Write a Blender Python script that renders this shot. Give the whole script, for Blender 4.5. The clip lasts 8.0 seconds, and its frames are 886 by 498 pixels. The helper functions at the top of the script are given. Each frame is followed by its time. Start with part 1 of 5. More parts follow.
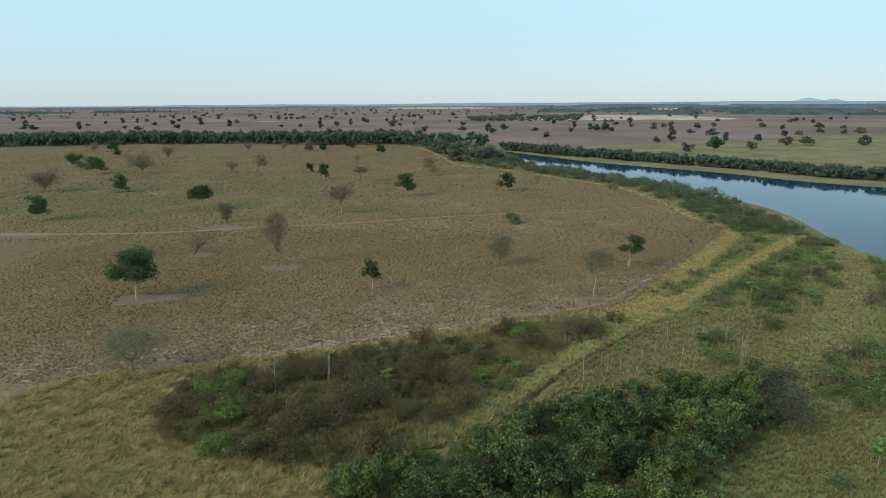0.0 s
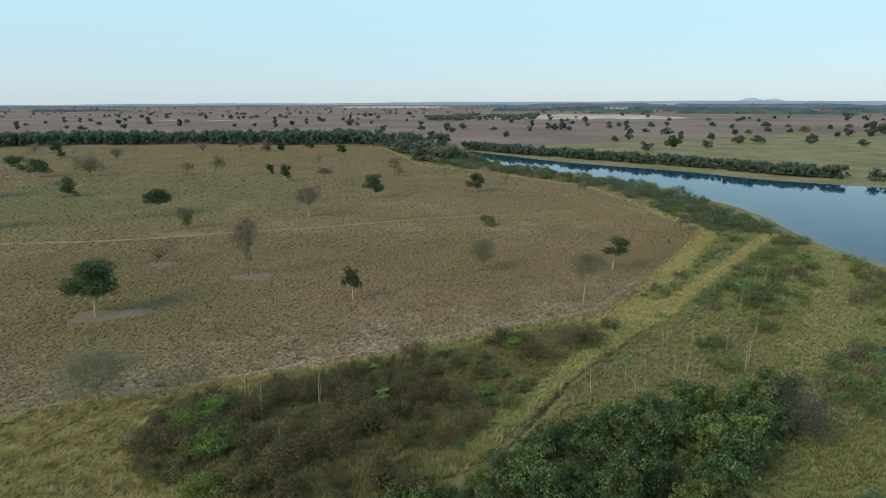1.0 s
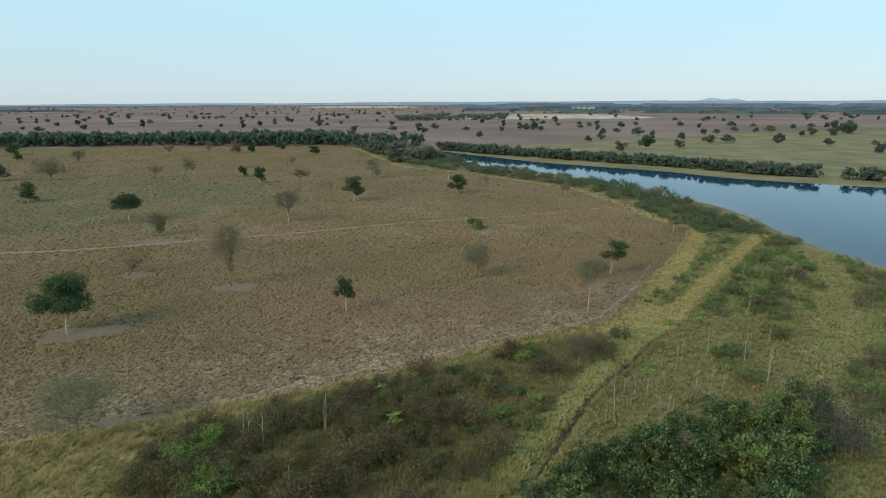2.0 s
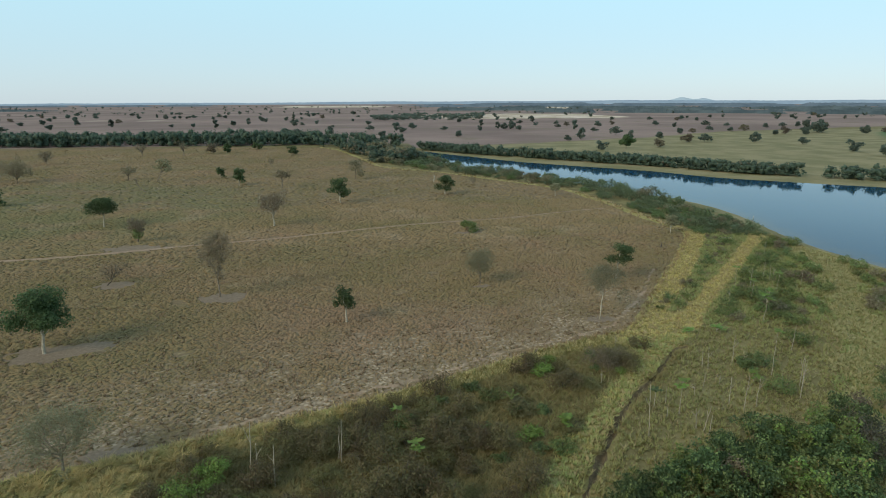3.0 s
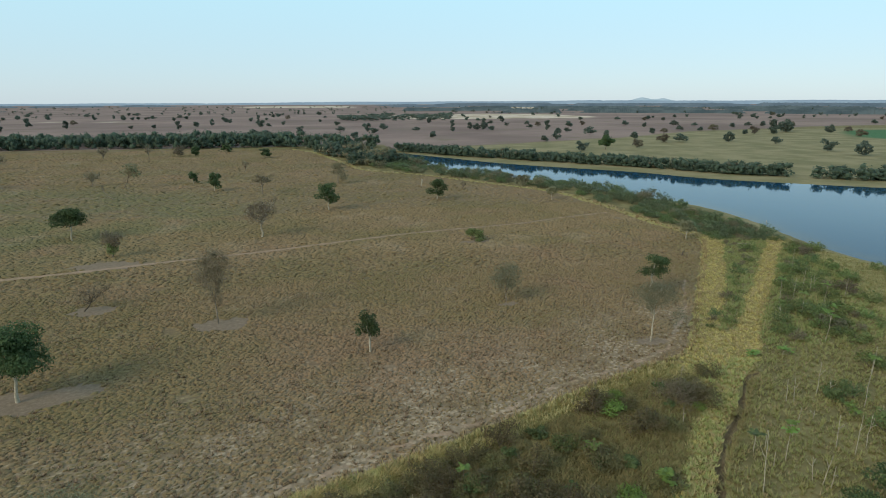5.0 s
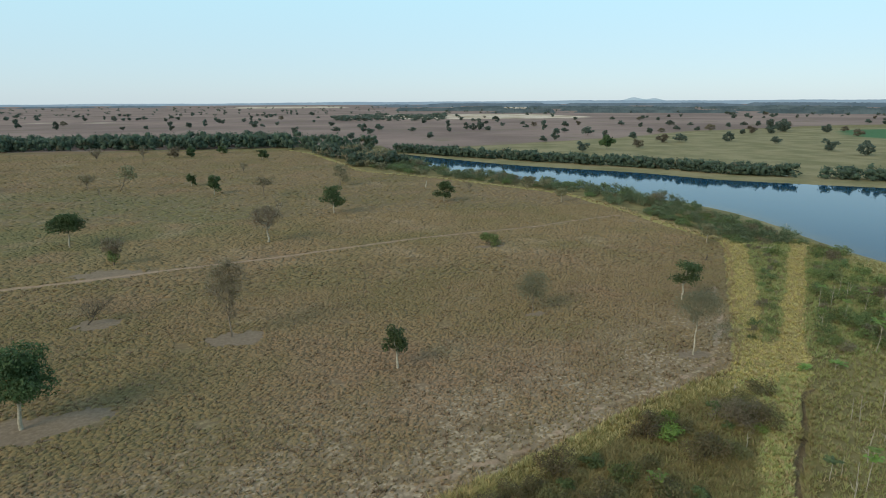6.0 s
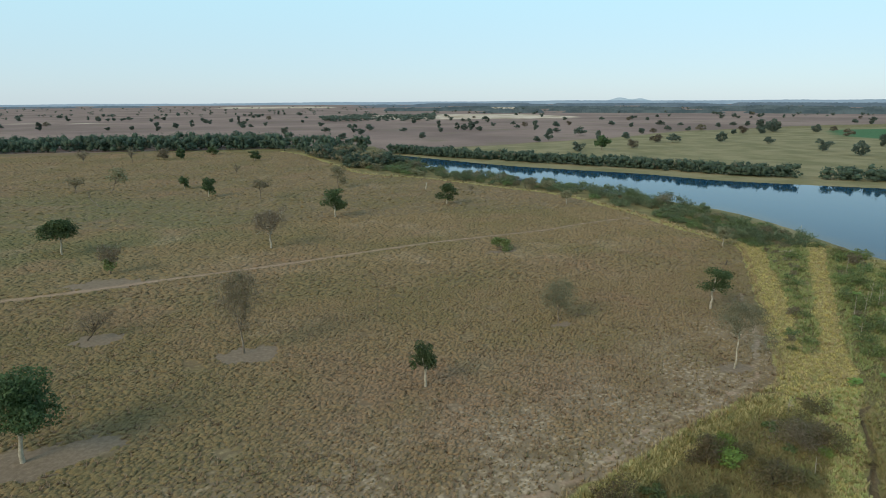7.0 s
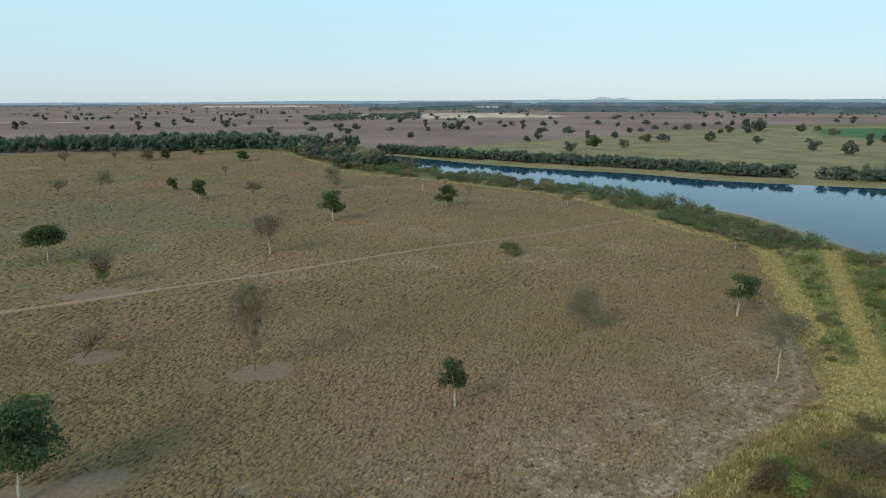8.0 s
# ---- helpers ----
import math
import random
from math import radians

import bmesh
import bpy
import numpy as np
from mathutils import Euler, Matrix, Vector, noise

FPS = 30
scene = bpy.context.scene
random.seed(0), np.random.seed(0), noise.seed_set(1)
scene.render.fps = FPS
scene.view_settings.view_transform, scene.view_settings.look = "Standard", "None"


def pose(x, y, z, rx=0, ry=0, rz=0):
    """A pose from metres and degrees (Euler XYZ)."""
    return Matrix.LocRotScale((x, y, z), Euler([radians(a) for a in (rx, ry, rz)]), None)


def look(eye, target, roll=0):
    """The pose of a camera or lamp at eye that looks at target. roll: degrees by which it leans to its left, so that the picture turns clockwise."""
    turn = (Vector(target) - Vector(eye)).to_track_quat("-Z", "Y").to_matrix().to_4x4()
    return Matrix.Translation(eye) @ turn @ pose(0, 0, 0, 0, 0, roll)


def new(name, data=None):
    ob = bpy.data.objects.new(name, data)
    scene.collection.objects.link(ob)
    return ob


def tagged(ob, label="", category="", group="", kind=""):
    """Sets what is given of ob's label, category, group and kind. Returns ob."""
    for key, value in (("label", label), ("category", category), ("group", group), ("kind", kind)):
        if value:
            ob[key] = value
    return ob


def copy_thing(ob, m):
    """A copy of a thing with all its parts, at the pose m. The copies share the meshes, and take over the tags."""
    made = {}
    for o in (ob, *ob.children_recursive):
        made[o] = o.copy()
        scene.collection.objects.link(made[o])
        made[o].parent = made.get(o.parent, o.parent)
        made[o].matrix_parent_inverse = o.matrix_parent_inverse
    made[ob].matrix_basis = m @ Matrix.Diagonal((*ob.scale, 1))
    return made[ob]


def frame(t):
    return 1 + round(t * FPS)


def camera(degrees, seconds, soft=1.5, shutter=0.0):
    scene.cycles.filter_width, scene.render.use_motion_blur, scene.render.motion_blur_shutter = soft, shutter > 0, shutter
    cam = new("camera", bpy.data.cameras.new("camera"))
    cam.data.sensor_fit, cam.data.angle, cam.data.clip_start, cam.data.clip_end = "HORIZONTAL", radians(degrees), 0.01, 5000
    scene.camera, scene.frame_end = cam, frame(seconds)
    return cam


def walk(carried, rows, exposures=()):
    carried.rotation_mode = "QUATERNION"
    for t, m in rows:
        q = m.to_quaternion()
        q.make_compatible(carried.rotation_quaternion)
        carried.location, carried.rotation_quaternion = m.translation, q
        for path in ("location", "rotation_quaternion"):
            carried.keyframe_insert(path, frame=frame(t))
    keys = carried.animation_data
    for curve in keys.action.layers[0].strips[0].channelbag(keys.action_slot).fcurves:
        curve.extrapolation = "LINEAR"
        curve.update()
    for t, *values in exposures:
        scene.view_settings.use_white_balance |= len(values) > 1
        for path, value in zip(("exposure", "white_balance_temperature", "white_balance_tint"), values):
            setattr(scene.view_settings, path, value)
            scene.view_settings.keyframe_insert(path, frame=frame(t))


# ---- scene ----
cam = camera(72.4, 8.0, soft=0.95)
PATH = [
    (0, (-0.623, 2.178, 28.799), (-0.651, 4.121, 28.326), -0.2),
    (0.5, (-2.703, 4.313, 28.816), (-2.656, 6.255, 28.341), -0.2),
    (1, (-4.716, 6.484, 28.852), (-4.601, 8.423, 28.376), -0.1),
    (1.5, (-6.65, 8.777, 28.881), (-6.48, 10.712, 28.405), -0.1),
    (3, (-12.012, 16.138, 28.758), (-11.714, 18.057, 28.28), -0.1),
    (3.5, (-13.749, 18.739, 28.713), (-13.41, 20.651, 28.235), -0.1),
    (4, (-15.445, 21.449, 28.715), (-15.072, 23.354, 28.237), -0.1),
    (4.5, (-17.068, 24.132, 28.71), (-16.672, 26.034, 28.232), -0.1),
    (6, (-22.0, 32.069, 28.683), (-21.564, 33.962, 28.206), -0.2),
    (6.5, (-23.679, 34.688, 28.725), (-23.225, 36.577, 28.248), -0.2),
    (7, (-25.394, 37.254, 28.753), (-24.917, 39.137, 28.276), -0.2),
    (7.5, (-27.022, 39.838, 28.777), (-26.522, 41.714, 28.299), -0.2),
    (8, (-28.7, 42.494, 28.831), (-28.17, 44.362, 28.351), -0.1),
]
walk(cam, [(t, look(eye, target, roll)) for t, eye, target, roll in PATH])

# ---- world, sun, exposure ----
SUN_EL, SUN_AZ = radians(30), radians(239)
world = bpy.data.worlds.new("sky")
scene.world = world
world.use_nodes = True
wn = world.node_tree
sky = wn.nodes.new("ShaderNodeTexSky")
sky.sky_type, sky.sun_disc = "NISHITA", False
sky.sun_elevation, sky.sun_rotation = SUN_EL, SUN_AZ
sky.altitude, sky.air_density, sky.dust_density, sky.ozone_density = 300, 1.0, 0.4, 4.0
wn.nodes["Background"].inputs["Strength"].default_value = 0.15
haze = wn.nodes.new("ShaderNodeValToRGB")  # thin haze: grey-white at the skyline, clearer above
place = wn.nodes.new("ShaderNodeTexCoord")
height = wn.nodes.new("ShaderNodeSeparateXYZ")
wn.links.new(place.outputs["Generated"], height.inputs[0])
wn.links.new(height.outputs[2], haze.inputs[0])
haze.color_ramp.elements[0].color = (3.85, 4.75, 5.3, 1)
haze.color_ramp.elements[1].color = (2.7, 3.95, 4.9, 1)
haze.color_ramp.elements.new(0.15).color = (3.85, 5.95, 6.6, 1)
veil = wn.nodes.new("ShaderNodeMix")
veil.data_type = "RGBA"
veil.inputs[0].default_value = 0.8
wn.links.new(sky.outputs[0], veil.inputs[6])
wn.links.new(haze.outputs[0], veil.inputs[7])
wn.links.new(veil.outputs[2], wn.nodes["Background"].inputs["Color"])
sun = new("sun", bpy.data.lights.new("sun", "SUN"))
sun.data.energy, sun.data.angle, sun.data.color = 2.15, radians(26), (1.0, 0.86, 0.66)
SUN_DIR = Vector((math.sin(SUN_AZ) * math.cos(SUN_EL), math.cos(SUN_AZ) * math.cos(SUN_EL), math.sin(SUN_EL)))
sun.matrix_world = look(SUN_DIR * 300, (0, 0, 0))


# ---- node and mesh helpers ----
class Nodes:
    """A material's node tree with short calls."""

    def __init__(self, name):
        self.mat = bpy.data.materials.new(name)
        self.mat.use_nodes = True
        self.t = self.mat.node_tree
        self.t.nodes.clear()
        self.out = self.t.nodes.new("ShaderNodeOutputMaterial")

    def put(self, socket, value):
        if isinstance(value, bpy.types.NodeSocket):
            self.t.links.new(value, socket)
        elif isinstance(value, (tuple, list)) and len(value) == 3 and socket.type == "RGBA":
            socket.default_value = (*value, 1)
        else:
            socket.default_value = value

    def node(self, kind, out=0, **kw):
        n = self.t.nodes.new(kind)
        for k, v in kw.items():
            self.put(n.inputs[k.replace("_", " ")], v)
        return n.outputs[out]

    def noise(self, scale, detail=3, rough=0.55, vector=None, out=0):
        n = self.t.nodes.new("ShaderNodeTexNoise")
        n.inputs["Scale"].default_value, n.inputs["Detail"].default_value, n.inputs["Roughness"].default_value = scale, detail, rough
        self.t.links.new(vector if vector else self.position(), n.inputs["Vector"])
        return n.outputs[out]

    def cells(self, scale, vector=None, feature="F1"):
        n = self.t.nodes.new("ShaderNodeTexVoronoi")
        n.feature = feature
        n.inputs["Scale"].default_value = scale
        self.t.links.new(vector if vector else self.position(), n.inputs["Vector"])
        return n.outputs["Distance"]

    def shifted(self, by):
        return self.mix(1.0, self.position(), (by, by * 0.7, 0.0), "ADD")

    def plan(self):
        n = self.t.nodes.new("ShaderNodeSeparateXYZ")
        self.t.links.new(self.position(), n.inputs[0])
        return n.outputs[0], n.outputs[1]

    def position(self):
        return self.node("ShaderNodeTexCoord", out=3)

    def maths(self, op, a, b=0.0, c=0.0, clamp=False):
        n = self.t.nodes.new("ShaderNodeMath")
        n.operation, n.use_clamp = op, clamp
        for s, v in zip(n.inputs, (a, b, c)):
            self.put(s, v)
        return n.outputs[0]

    def mix(self, f, a, b, blend="MIX"):
        n = self.t.nodes.new("ShaderNodeMix")
        n.data_type, n.blend_type = "RGBA", blend
        self.put(n.inputs[0], f)
        self.put(n.inputs[6], a)
        self.put(n.inputs[7], b)
        return n.outputs[2]

    def ramp(self, f, lo, hi):
        n = self.t.nodes.new("ShaderNodeMapRange")
        n.interpolation_type = "SMOOTHSTEP"
        self.put(n.inputs["Value"], f)
        n.inputs["From Min"].default_value, n.inputs["From Max"].default_value = lo, hi
        return n.outputs[0]

    def channels(self, name):
        a = self.t.nodes.new("ShaderNodeAttribute")
        a.attribute_name = name
        s = self.t.nodes.new("ShaderNodeSeparateColor")
        self.t.links.new(a.outputs["Color"], s.inputs[0])
        return s.outputs

    def bump(self, height, strength, distance):
        n = self.t.nodes.new("ShaderNodeBump")
        n.inputs["Strength"].default_value, n.inputs["Distance"].default_value = strength, distance
        self.t.links.new(height, n.inputs["Height"])
        return n.outputs[0]

    def surface(self, color, rough=0.9, normal=None, spec=0.2, **kw):
        n = self.t.nodes.new("ShaderNodeBsdfPrincipled")
        self.put(n.inputs["Base Color"], color)
        self.put(n.inputs["Roughness"], rough)
        self.put(n.inputs["Specular IOR Level"], spec)
        if normal:
            self.t.links.new(normal, n.inputs["Normal"])
        for k, v in kw.items():
            self.put(n.inputs[k.replace("_", " ")], v)
        self.t.links.new(n.outputs[0], self.out.inputs[0])
        return self.mat


def leaf_material(name, low, high, dry=None, dry_share=0.0, through_light=0.33, even=0.0):
    """Foliage: each leaf varies between two colours, a share of leaves is dry, whole plants vary a little."""
    m = Nodes(name)
    isl = m.node("ShaderNodeNewGeometry", out=8)
    obj = m.node("ShaderNodeObjectInfo", out=5)
    c = m.mix(m.maths("MULTIPLY_ADD", isl, 1.0 - even, even / 2), low, high)
    if dry:
        pick = m.maths("FRACT", m.maths("MULTIPLY", isl, 17.31))
        c = m.mix(m.maths("LESS_THAN", pick, dry_share), c, dry)
    big = m.noise(0.6, 2)
    c = m.mix(m.ramp(big, 0.35, 0.7), c, m.mix(0.55, c, high))
    hs = m.t.nodes.new("ShaderNodeHueSaturation")
    m.put(hs.inputs["Hue"], m.maths("MULTIPLY_ADD", obj, 0.03, 0.485))
    m.put(hs.inputs["Value"], m.maths("MULTIPLY_ADD", obj, 0.35, 0.82))
    m.put(hs.inputs["Color"], c)
    c = hs.outputs[0]
    d = m.node("ShaderNodeBsdfPrincipled", Base_Color=c, Roughness=0.6, Specular_IOR_Level=0.25)
    tr = m.node("ShaderNodeBsdfTranslucent", Color=c)
    mx = m.t.nodes.new("ShaderNodeMixShader")
    mx.inputs[0].default_value = through_light
    m.t.links.new(d, mx.inputs[1])
    m.t.links.new(tr, mx.inputs[2])
    m.t.links.new(mx.outputs[0], m.out.inputs[0])
    return m.mat


def bark_material(name, low, high):
    m = Nodes(name)
    n = m.noise(3.0, 5)
    fine = m.noise(22.0, 3)
    c = m.mix(m.ramp(n, 0.35, 0.68), low, high)
    c = m.mix(m.maths("MULTIPLY", fine, 0.4), c, tuple(v * 0.4 for v in low))
    return m.surface(c, 0.9, m.bump(fine, 0.5, 0.02))


# ---- materials ----
GREEN_DARK = leaf_material("dark_green_leaves", (0.038, 0.064, 0.027), (0.096, 0.142, 0.054))
GREEN_MID = leaf_material("green_leaves", (0.074, 0.100, 0.034), (0.18, 0.218, 0.072), (0.26, 0.20, 0.085), 0.07)
GREEN_LIGHT = leaf_material("fresh_green_leaves", (0.115, 0.185, 0.045), (0.235, 0.335, 0.080))
GREEN_BLUE = leaf_material("blue_green_leaves", (0.082, 0.120, 0.047), (0.165, 0.218, 0.083))
OLIVE = leaf_material("olive_leaves", (0.110, 0.106, 0.043), (0.195, 0.178, 0.075), (0.18, 0.145, 0.072), 0.15, even=0.4)
BROWN = leaf_material("dry_brown_leaves", (0.112, 0.088, 0.044), (0.186, 0.146, 0.072), (0.118, 0.114, 0.048), 0.22, even=0.4)
GREY_DRY = leaf_material("grey_dry_leaves", (0.145, 0.118, 0.078), (0.25, 0.208, 0.14), (0.14, 0.14, 0.065), 0.3)
RUST = leaf_material("rust_brown_leaves", (0.10, 0.055, 0.03), (0.20, 0.12, 0.07), (0.10, 0.10, 0.04), 0.3)
# leaf green of the plain's trees, with distance haze mixed in as grey-blue
HAZED_GREEN = leaf_material("hazed_tree_leaves", (0.058, 0.083, 0.066), (0.112, 0.146, 0.110), (0.13, 0.115, 0.085), 0.03)
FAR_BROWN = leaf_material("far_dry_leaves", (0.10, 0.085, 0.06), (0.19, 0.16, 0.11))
BARK_PALE = bark_material("pale_bark", (0.34, 0.30, 0.22), (0.54, 0.48, 0.37))
GREEN_SHORE = leaf_material("shore_bush_leaves", (0.074, 0.106, 0.056), (0.158, 0.200, 0.104), (0.17, 0.165, 0.095), 0.06)
WISPY = leaf_material("thin_grey_green_leaves", (0.135, 0.134, 0.078), (0.232, 0.225, 0.138), (0.22, 0.19, 0.12), 0.12, 0.45)
WITHERED = leaf_material("thin_withered_leaves", (0.17, 0.138, 0.092), (0.29, 0.235, 0.160), (0.15, 0.14, 0.07), 0.25, 0.45)
BARK_GREY = bark_material("grey_bark", (0.165, 0.135, 0.10), (0.32, 0.265, 0.195))
BARK_DARK = bark_material("dark_bark", (0.075, 0.06, 0.044), (0.17, 0.138, 0.10))
GRASS_DRY = leaf_material("dry_tussock_grass", (0.20, 0.14, 0.08), (0.38, 0.28, 0.165), (0.16, 0.15, 0.065), 0.2)
GRASS_YELLOW = leaf_material("yellow_tall_grass", (0.385, 0.302, 0.120), (0.62, 0.484, 0.208), (0.29, 0.25, 0.095), 0.25, even=0.8)
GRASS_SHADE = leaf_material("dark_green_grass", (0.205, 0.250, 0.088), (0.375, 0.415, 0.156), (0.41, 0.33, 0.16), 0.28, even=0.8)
# forest green, lightened and blued so that the colour holds some distance haze
HAZED_FOREST = leaf_material("hazed_forest_leaves", (0.040, 0.063, 0.045), (0.092, 0.130, 0.084), (0.12, 0.105, 0.07), 0.05)
TWIG_DARK = leaf_material("dark_twigs", (0.055, 0.053, 0.038), (0.130, 0.122, 0.088))
HAZE_BROWN = leaf_material("withered_leaves", (0.135, 0.098, 0.064), (0.25, 0.19, 0.13), (0.12, 0.11, 0.05), 0.2)
GREEN_LEAF = leaf_material("light_green_leaves", (0.098, 0.142, 0.046), (0.212, 0.272, 0.095))
GREY_GREEN = leaf_material("grey_green_leaves", (0.135, 0.132, 0.075), (0.24, 0.228, 0.135), (0.22, 0.18, 0.11), 0.15)
GRASS_TAN = leaf_material("tan_grass", (0.355, 0.28, 0.138), (0.575, 0.453, 0.232), (0.28, 0.24, 0.105), 0.25, even=0.8)
GRASS_OLIVE = leaf_material("olive_brown_grass", (0.228, 0.198, 0.074), (0.395, 0.332, 0.134), (0.22, 0.225, 0.080), 0.25, even=0.8)
GRASS_MARSH = leaf_material("marsh_grass", (0.225, 0.230, 0.082), (0.41, 0.395, 0.155), (0.45, 0.38, 0.19), 0.2, even=0.8)
GRASS_PALE = leaf_material("pale_bank_grass", (0.31, 0.305, 0.130), (0.52, 0.485, 0.225), (0.50, 0.43, 0.22), 0.2, even=0.8)
GRASS_GREEN = leaf_material("green_marsh_grass", (0.222, 0.240, 0.080), (0.41, 0.415, 0.156), (0.43, 0.35, 0.175), 0.3, even=0.8)


def pasture_tint(m, fine, trodden=0.4):
    """Straw, with greener and redder reaches, paler where cattle tread."""
    straw = m.mix(fine, (0.155, 0.107, 0.054), (0.312, 0.224, 0.119))
    green = m.mix(fine, (0.134, 0.104, 0.047), (0.256, 0.196, 0.096))
    red = m.mix(fine, (0.190, 0.116, 0.067), (0.335, 0.222, 0.138))
    pale = m.mix(fine, (0.275, 0.206, 0.135), (0.50, 0.392, 0.270))
    x, y = m.plan()
    west = m.ramp(m.maths("ADD", m.maths("POWER", m.maths("MULTIPLY_ADD", x, 1 / 75, 100 / 75), 2.0), m.maths("POWER", m.maths("MULTIPLY_ADD", y, 1 / 60, -195 / 60), 2.0)), 1.3, 0.2)
    lush = m.mix(fine, (0.122, 0.110, 0.050), (0.228, 0.198, 0.098))
    c = m.mix(m.ramp(m.noise(0.030, 4, 0.6), 0.42, 0.62), straw, green)
    c = m.mix(m.maths("MULTIPLY", west, m.ramp(m.noise(0.05, 4), 0.3, 0.55)), c, lush)
    c = m.mix(m.maths("MULTIPLY", m.ramp(m.noise(0.045, 4, 0.6, m.shifted(37.0)), 0.50, 0.70), 0.6), c, red)
    rust = m.ramp(m.maths("ADD", m.maths("POWER", m.maths("MULTIPLY_ADD", x, 1 / 22, 8 / 22), 2.0), m.maths("POWER", m.maths("MULTIPLY_ADD", y, 1 / 11, -90 / 11), 2.0)), 1.4, 0.1)
    c = m.mix(m.maths("MULTIPLY", rust, m.maths("MULTIPLY", m.ramp(m.noise(0.12, 4), 0.3, 0.6), 0.8)), c, red)
    rim = m.ramp(m.maths("SUBTRACT", y, m.maths("MULTIPLY_ADD", x, 0.375, 76.5)), 30.0, 3.0)
    rim = m.maths("MULTIPLY", rim, m.ramp(m.noise(0.16, 4, 0.65), 0.32, 0.6))
    worn = m.maths("MAXIMUM", m.maths("MULTIPLY", rim, trodden), m.maths("MULTIPLY", m.ramp(m.noise(0.06, 5, 0.65, m.shifted(91.0)), 0.54, 0.72), 0.32))
    return m.mix(worn, c, pale)


def tussock_material():
    m = Nodes("dry_tussocks")
    isl = m.node("ShaderNodeNewGeometry", out=8)
    grain = m.noise(9.0, 4, 0.7)
    f = m.maths("ADD", m.maths("MULTIPLY_ADD", isl, 0.25, 0.18), m.maths("MULTIPLY", m.ramp(grain, 0.3, 0.7), 0.42), clamp=True)
    return m.surface(pasture_tint(m, f, 0.12), 0.95, m.bump(grain, 0.7, 0.08), 0.1)


def mound_material():
    m = Nodes("matted_grass")
    isl = m.node("ShaderNodeNewGeometry", out=8)
    grain = m.noise(7.0, 4, 0.7)
    f = m.maths("ADD", m.maths("MULTIPLY", isl, 0.5), m.maths("MULTIPLY", m.ramp(grain, 0.3, 0.7), 0.5), clamp=True)
    c = m.mix(m.ramp(m.noise(0.15, 3), 0.4, 0.65), m.mix(f, (0.16, 0.122, 0.050), (0.33, 0.255, 0.108)), m.mix(f, (0.14, 0.132, 0.050), (0.28, 0.245, 0.096)))
    return m.surface(c, 0.95, m.bump(grain, 1.0, 0.12), 0.1)


def ground_material():
    m = Nodes("savanna_ground")
    za, zb, zc = m.channels("zone_a"), m.channels("zone_b"), m.channels("zone_c")
    p = m.position()
    broad, mid, fine = m.noise(0.018, 4), m.noise(0.22, 5, 0.6), m.noise(2.6, 5, 0.65)
    tuft = m.cells(1.7, m.mix(0.18, p, m.noise(1.5, 2, out=1), "ADD"))
    rag = m.noise(0.55, 4, 0.65)

    def edge(mask, soft=0.22, push=0.7):
        v = m.maths("ADD", mask, m.maths("MULTIPLY", m.maths("SUBTRACT", rag, 0.5), push))
        return m.ramp(v, 0.5 - soft, 0.5 + soft)

    # scrub soil and litter
    c = m.mix(m.ramp(mid, 0.35, 0.65), (0.140, 0.118, 0.052), (0.225, 0.188, 0.085))
    # grazed pasture: soil between dry tufts, greener and redder reaches
    soil = m.mix(m.ramp(mid, 0.3, 0.7), (0.135, 0.098, 0.062), (0.205, 0.152, 0.102))
    cover = m.ramp(m.maths("ADD", tuft, m.maths("MULTIPLY", m.maths("SUBTRACT", mid, 0.5), 0.5)), 0.66, 0.25)
    past = m.mix(cover, m.mix(0.6, soil, pasture_tint(m, 0.1, 1.0)), pasture_tint(m, m.ramp(fine, 0.3, 0.7), 0.9))
    c = m.mix(edge(za[0]), c, past)
    # tall yellow grass
    yel = m.mix(m.ramp(fine, 0.3, 0.7), (0.22, 0.185, 0.065), (0.42, 0.345, 0.14))
    yel = m.mix(m.ramp(mid, 0.5, 0.75), yel, (0.19, 0.19, 0.06))
    c = m.mix(edge(za[1]), c, yel)
    # marsh grass
    mar = m.mix(m.ramp(fine, 0.3, 0.7), (0.12, 0.16, 0.05), (0.27, 0.29, 0.11))
    c = m.mix(edge(zc[2]), c, mar)
    # river flats with green-yellow grass
    flat = m.mix(m.ramp(m.noise(0.05, 5, 0.6), 0.35, 0.65), (0.192, 0.170, 0.084), (0.300, 0.248, 0.138))
    flat = m.mix(m.maths("MULTIPLY", fine, 0.35), flat, (0.12, 0.12, 0.05))
    c = m.mix(edge(zb[1]), c, flat)
    # far dry plain
    pl = m.mix(m.ramp(m.noise(0.006, 5, 0.6), 0.35, 0.65), (0.186, 0.128, 0.110), (0.28, 0.198, 0.165))
    pl = m.mix(m.ramp(m.noise(0.03, 4, 0.6), 0.5, 0.75), pl, (0.19, 0.15, 0.10))
    c = m.mix(m.ramp(m.maths("ADD", zb[2], m.maths("MULTIPLY", m.maths("SUBTRACT", m.noise(0.02, 4), 0.5), 0.6)), 0.35, 0.65), c, pl)
    c = m.mix(m.ramp(m.maths("ADD", zc[0], m.maths("MULTIPLY", m.maths("SUBTRACT", m.noise(0.01, 4), 0.5), 0.8)), 0.4, 0.6), c, m.mix(m.ramp(m.noise(0.02, 4), 0.4, 0.6), (0.40, 0.31, 0.215), (0.62, 0.51, 0.40)))
    c = m.mix(zc[1], c, m.mix(fine, (0.05, 0.125, 0.055), (0.08, 0.165, 0.07)))
    # trodden bare soil and wheel tracks
    bare = m.mix(m.ramp(fine, 0.3, 0.75), (0.180, 0.134, 0.096), (0.268, 0.202, 0.148))
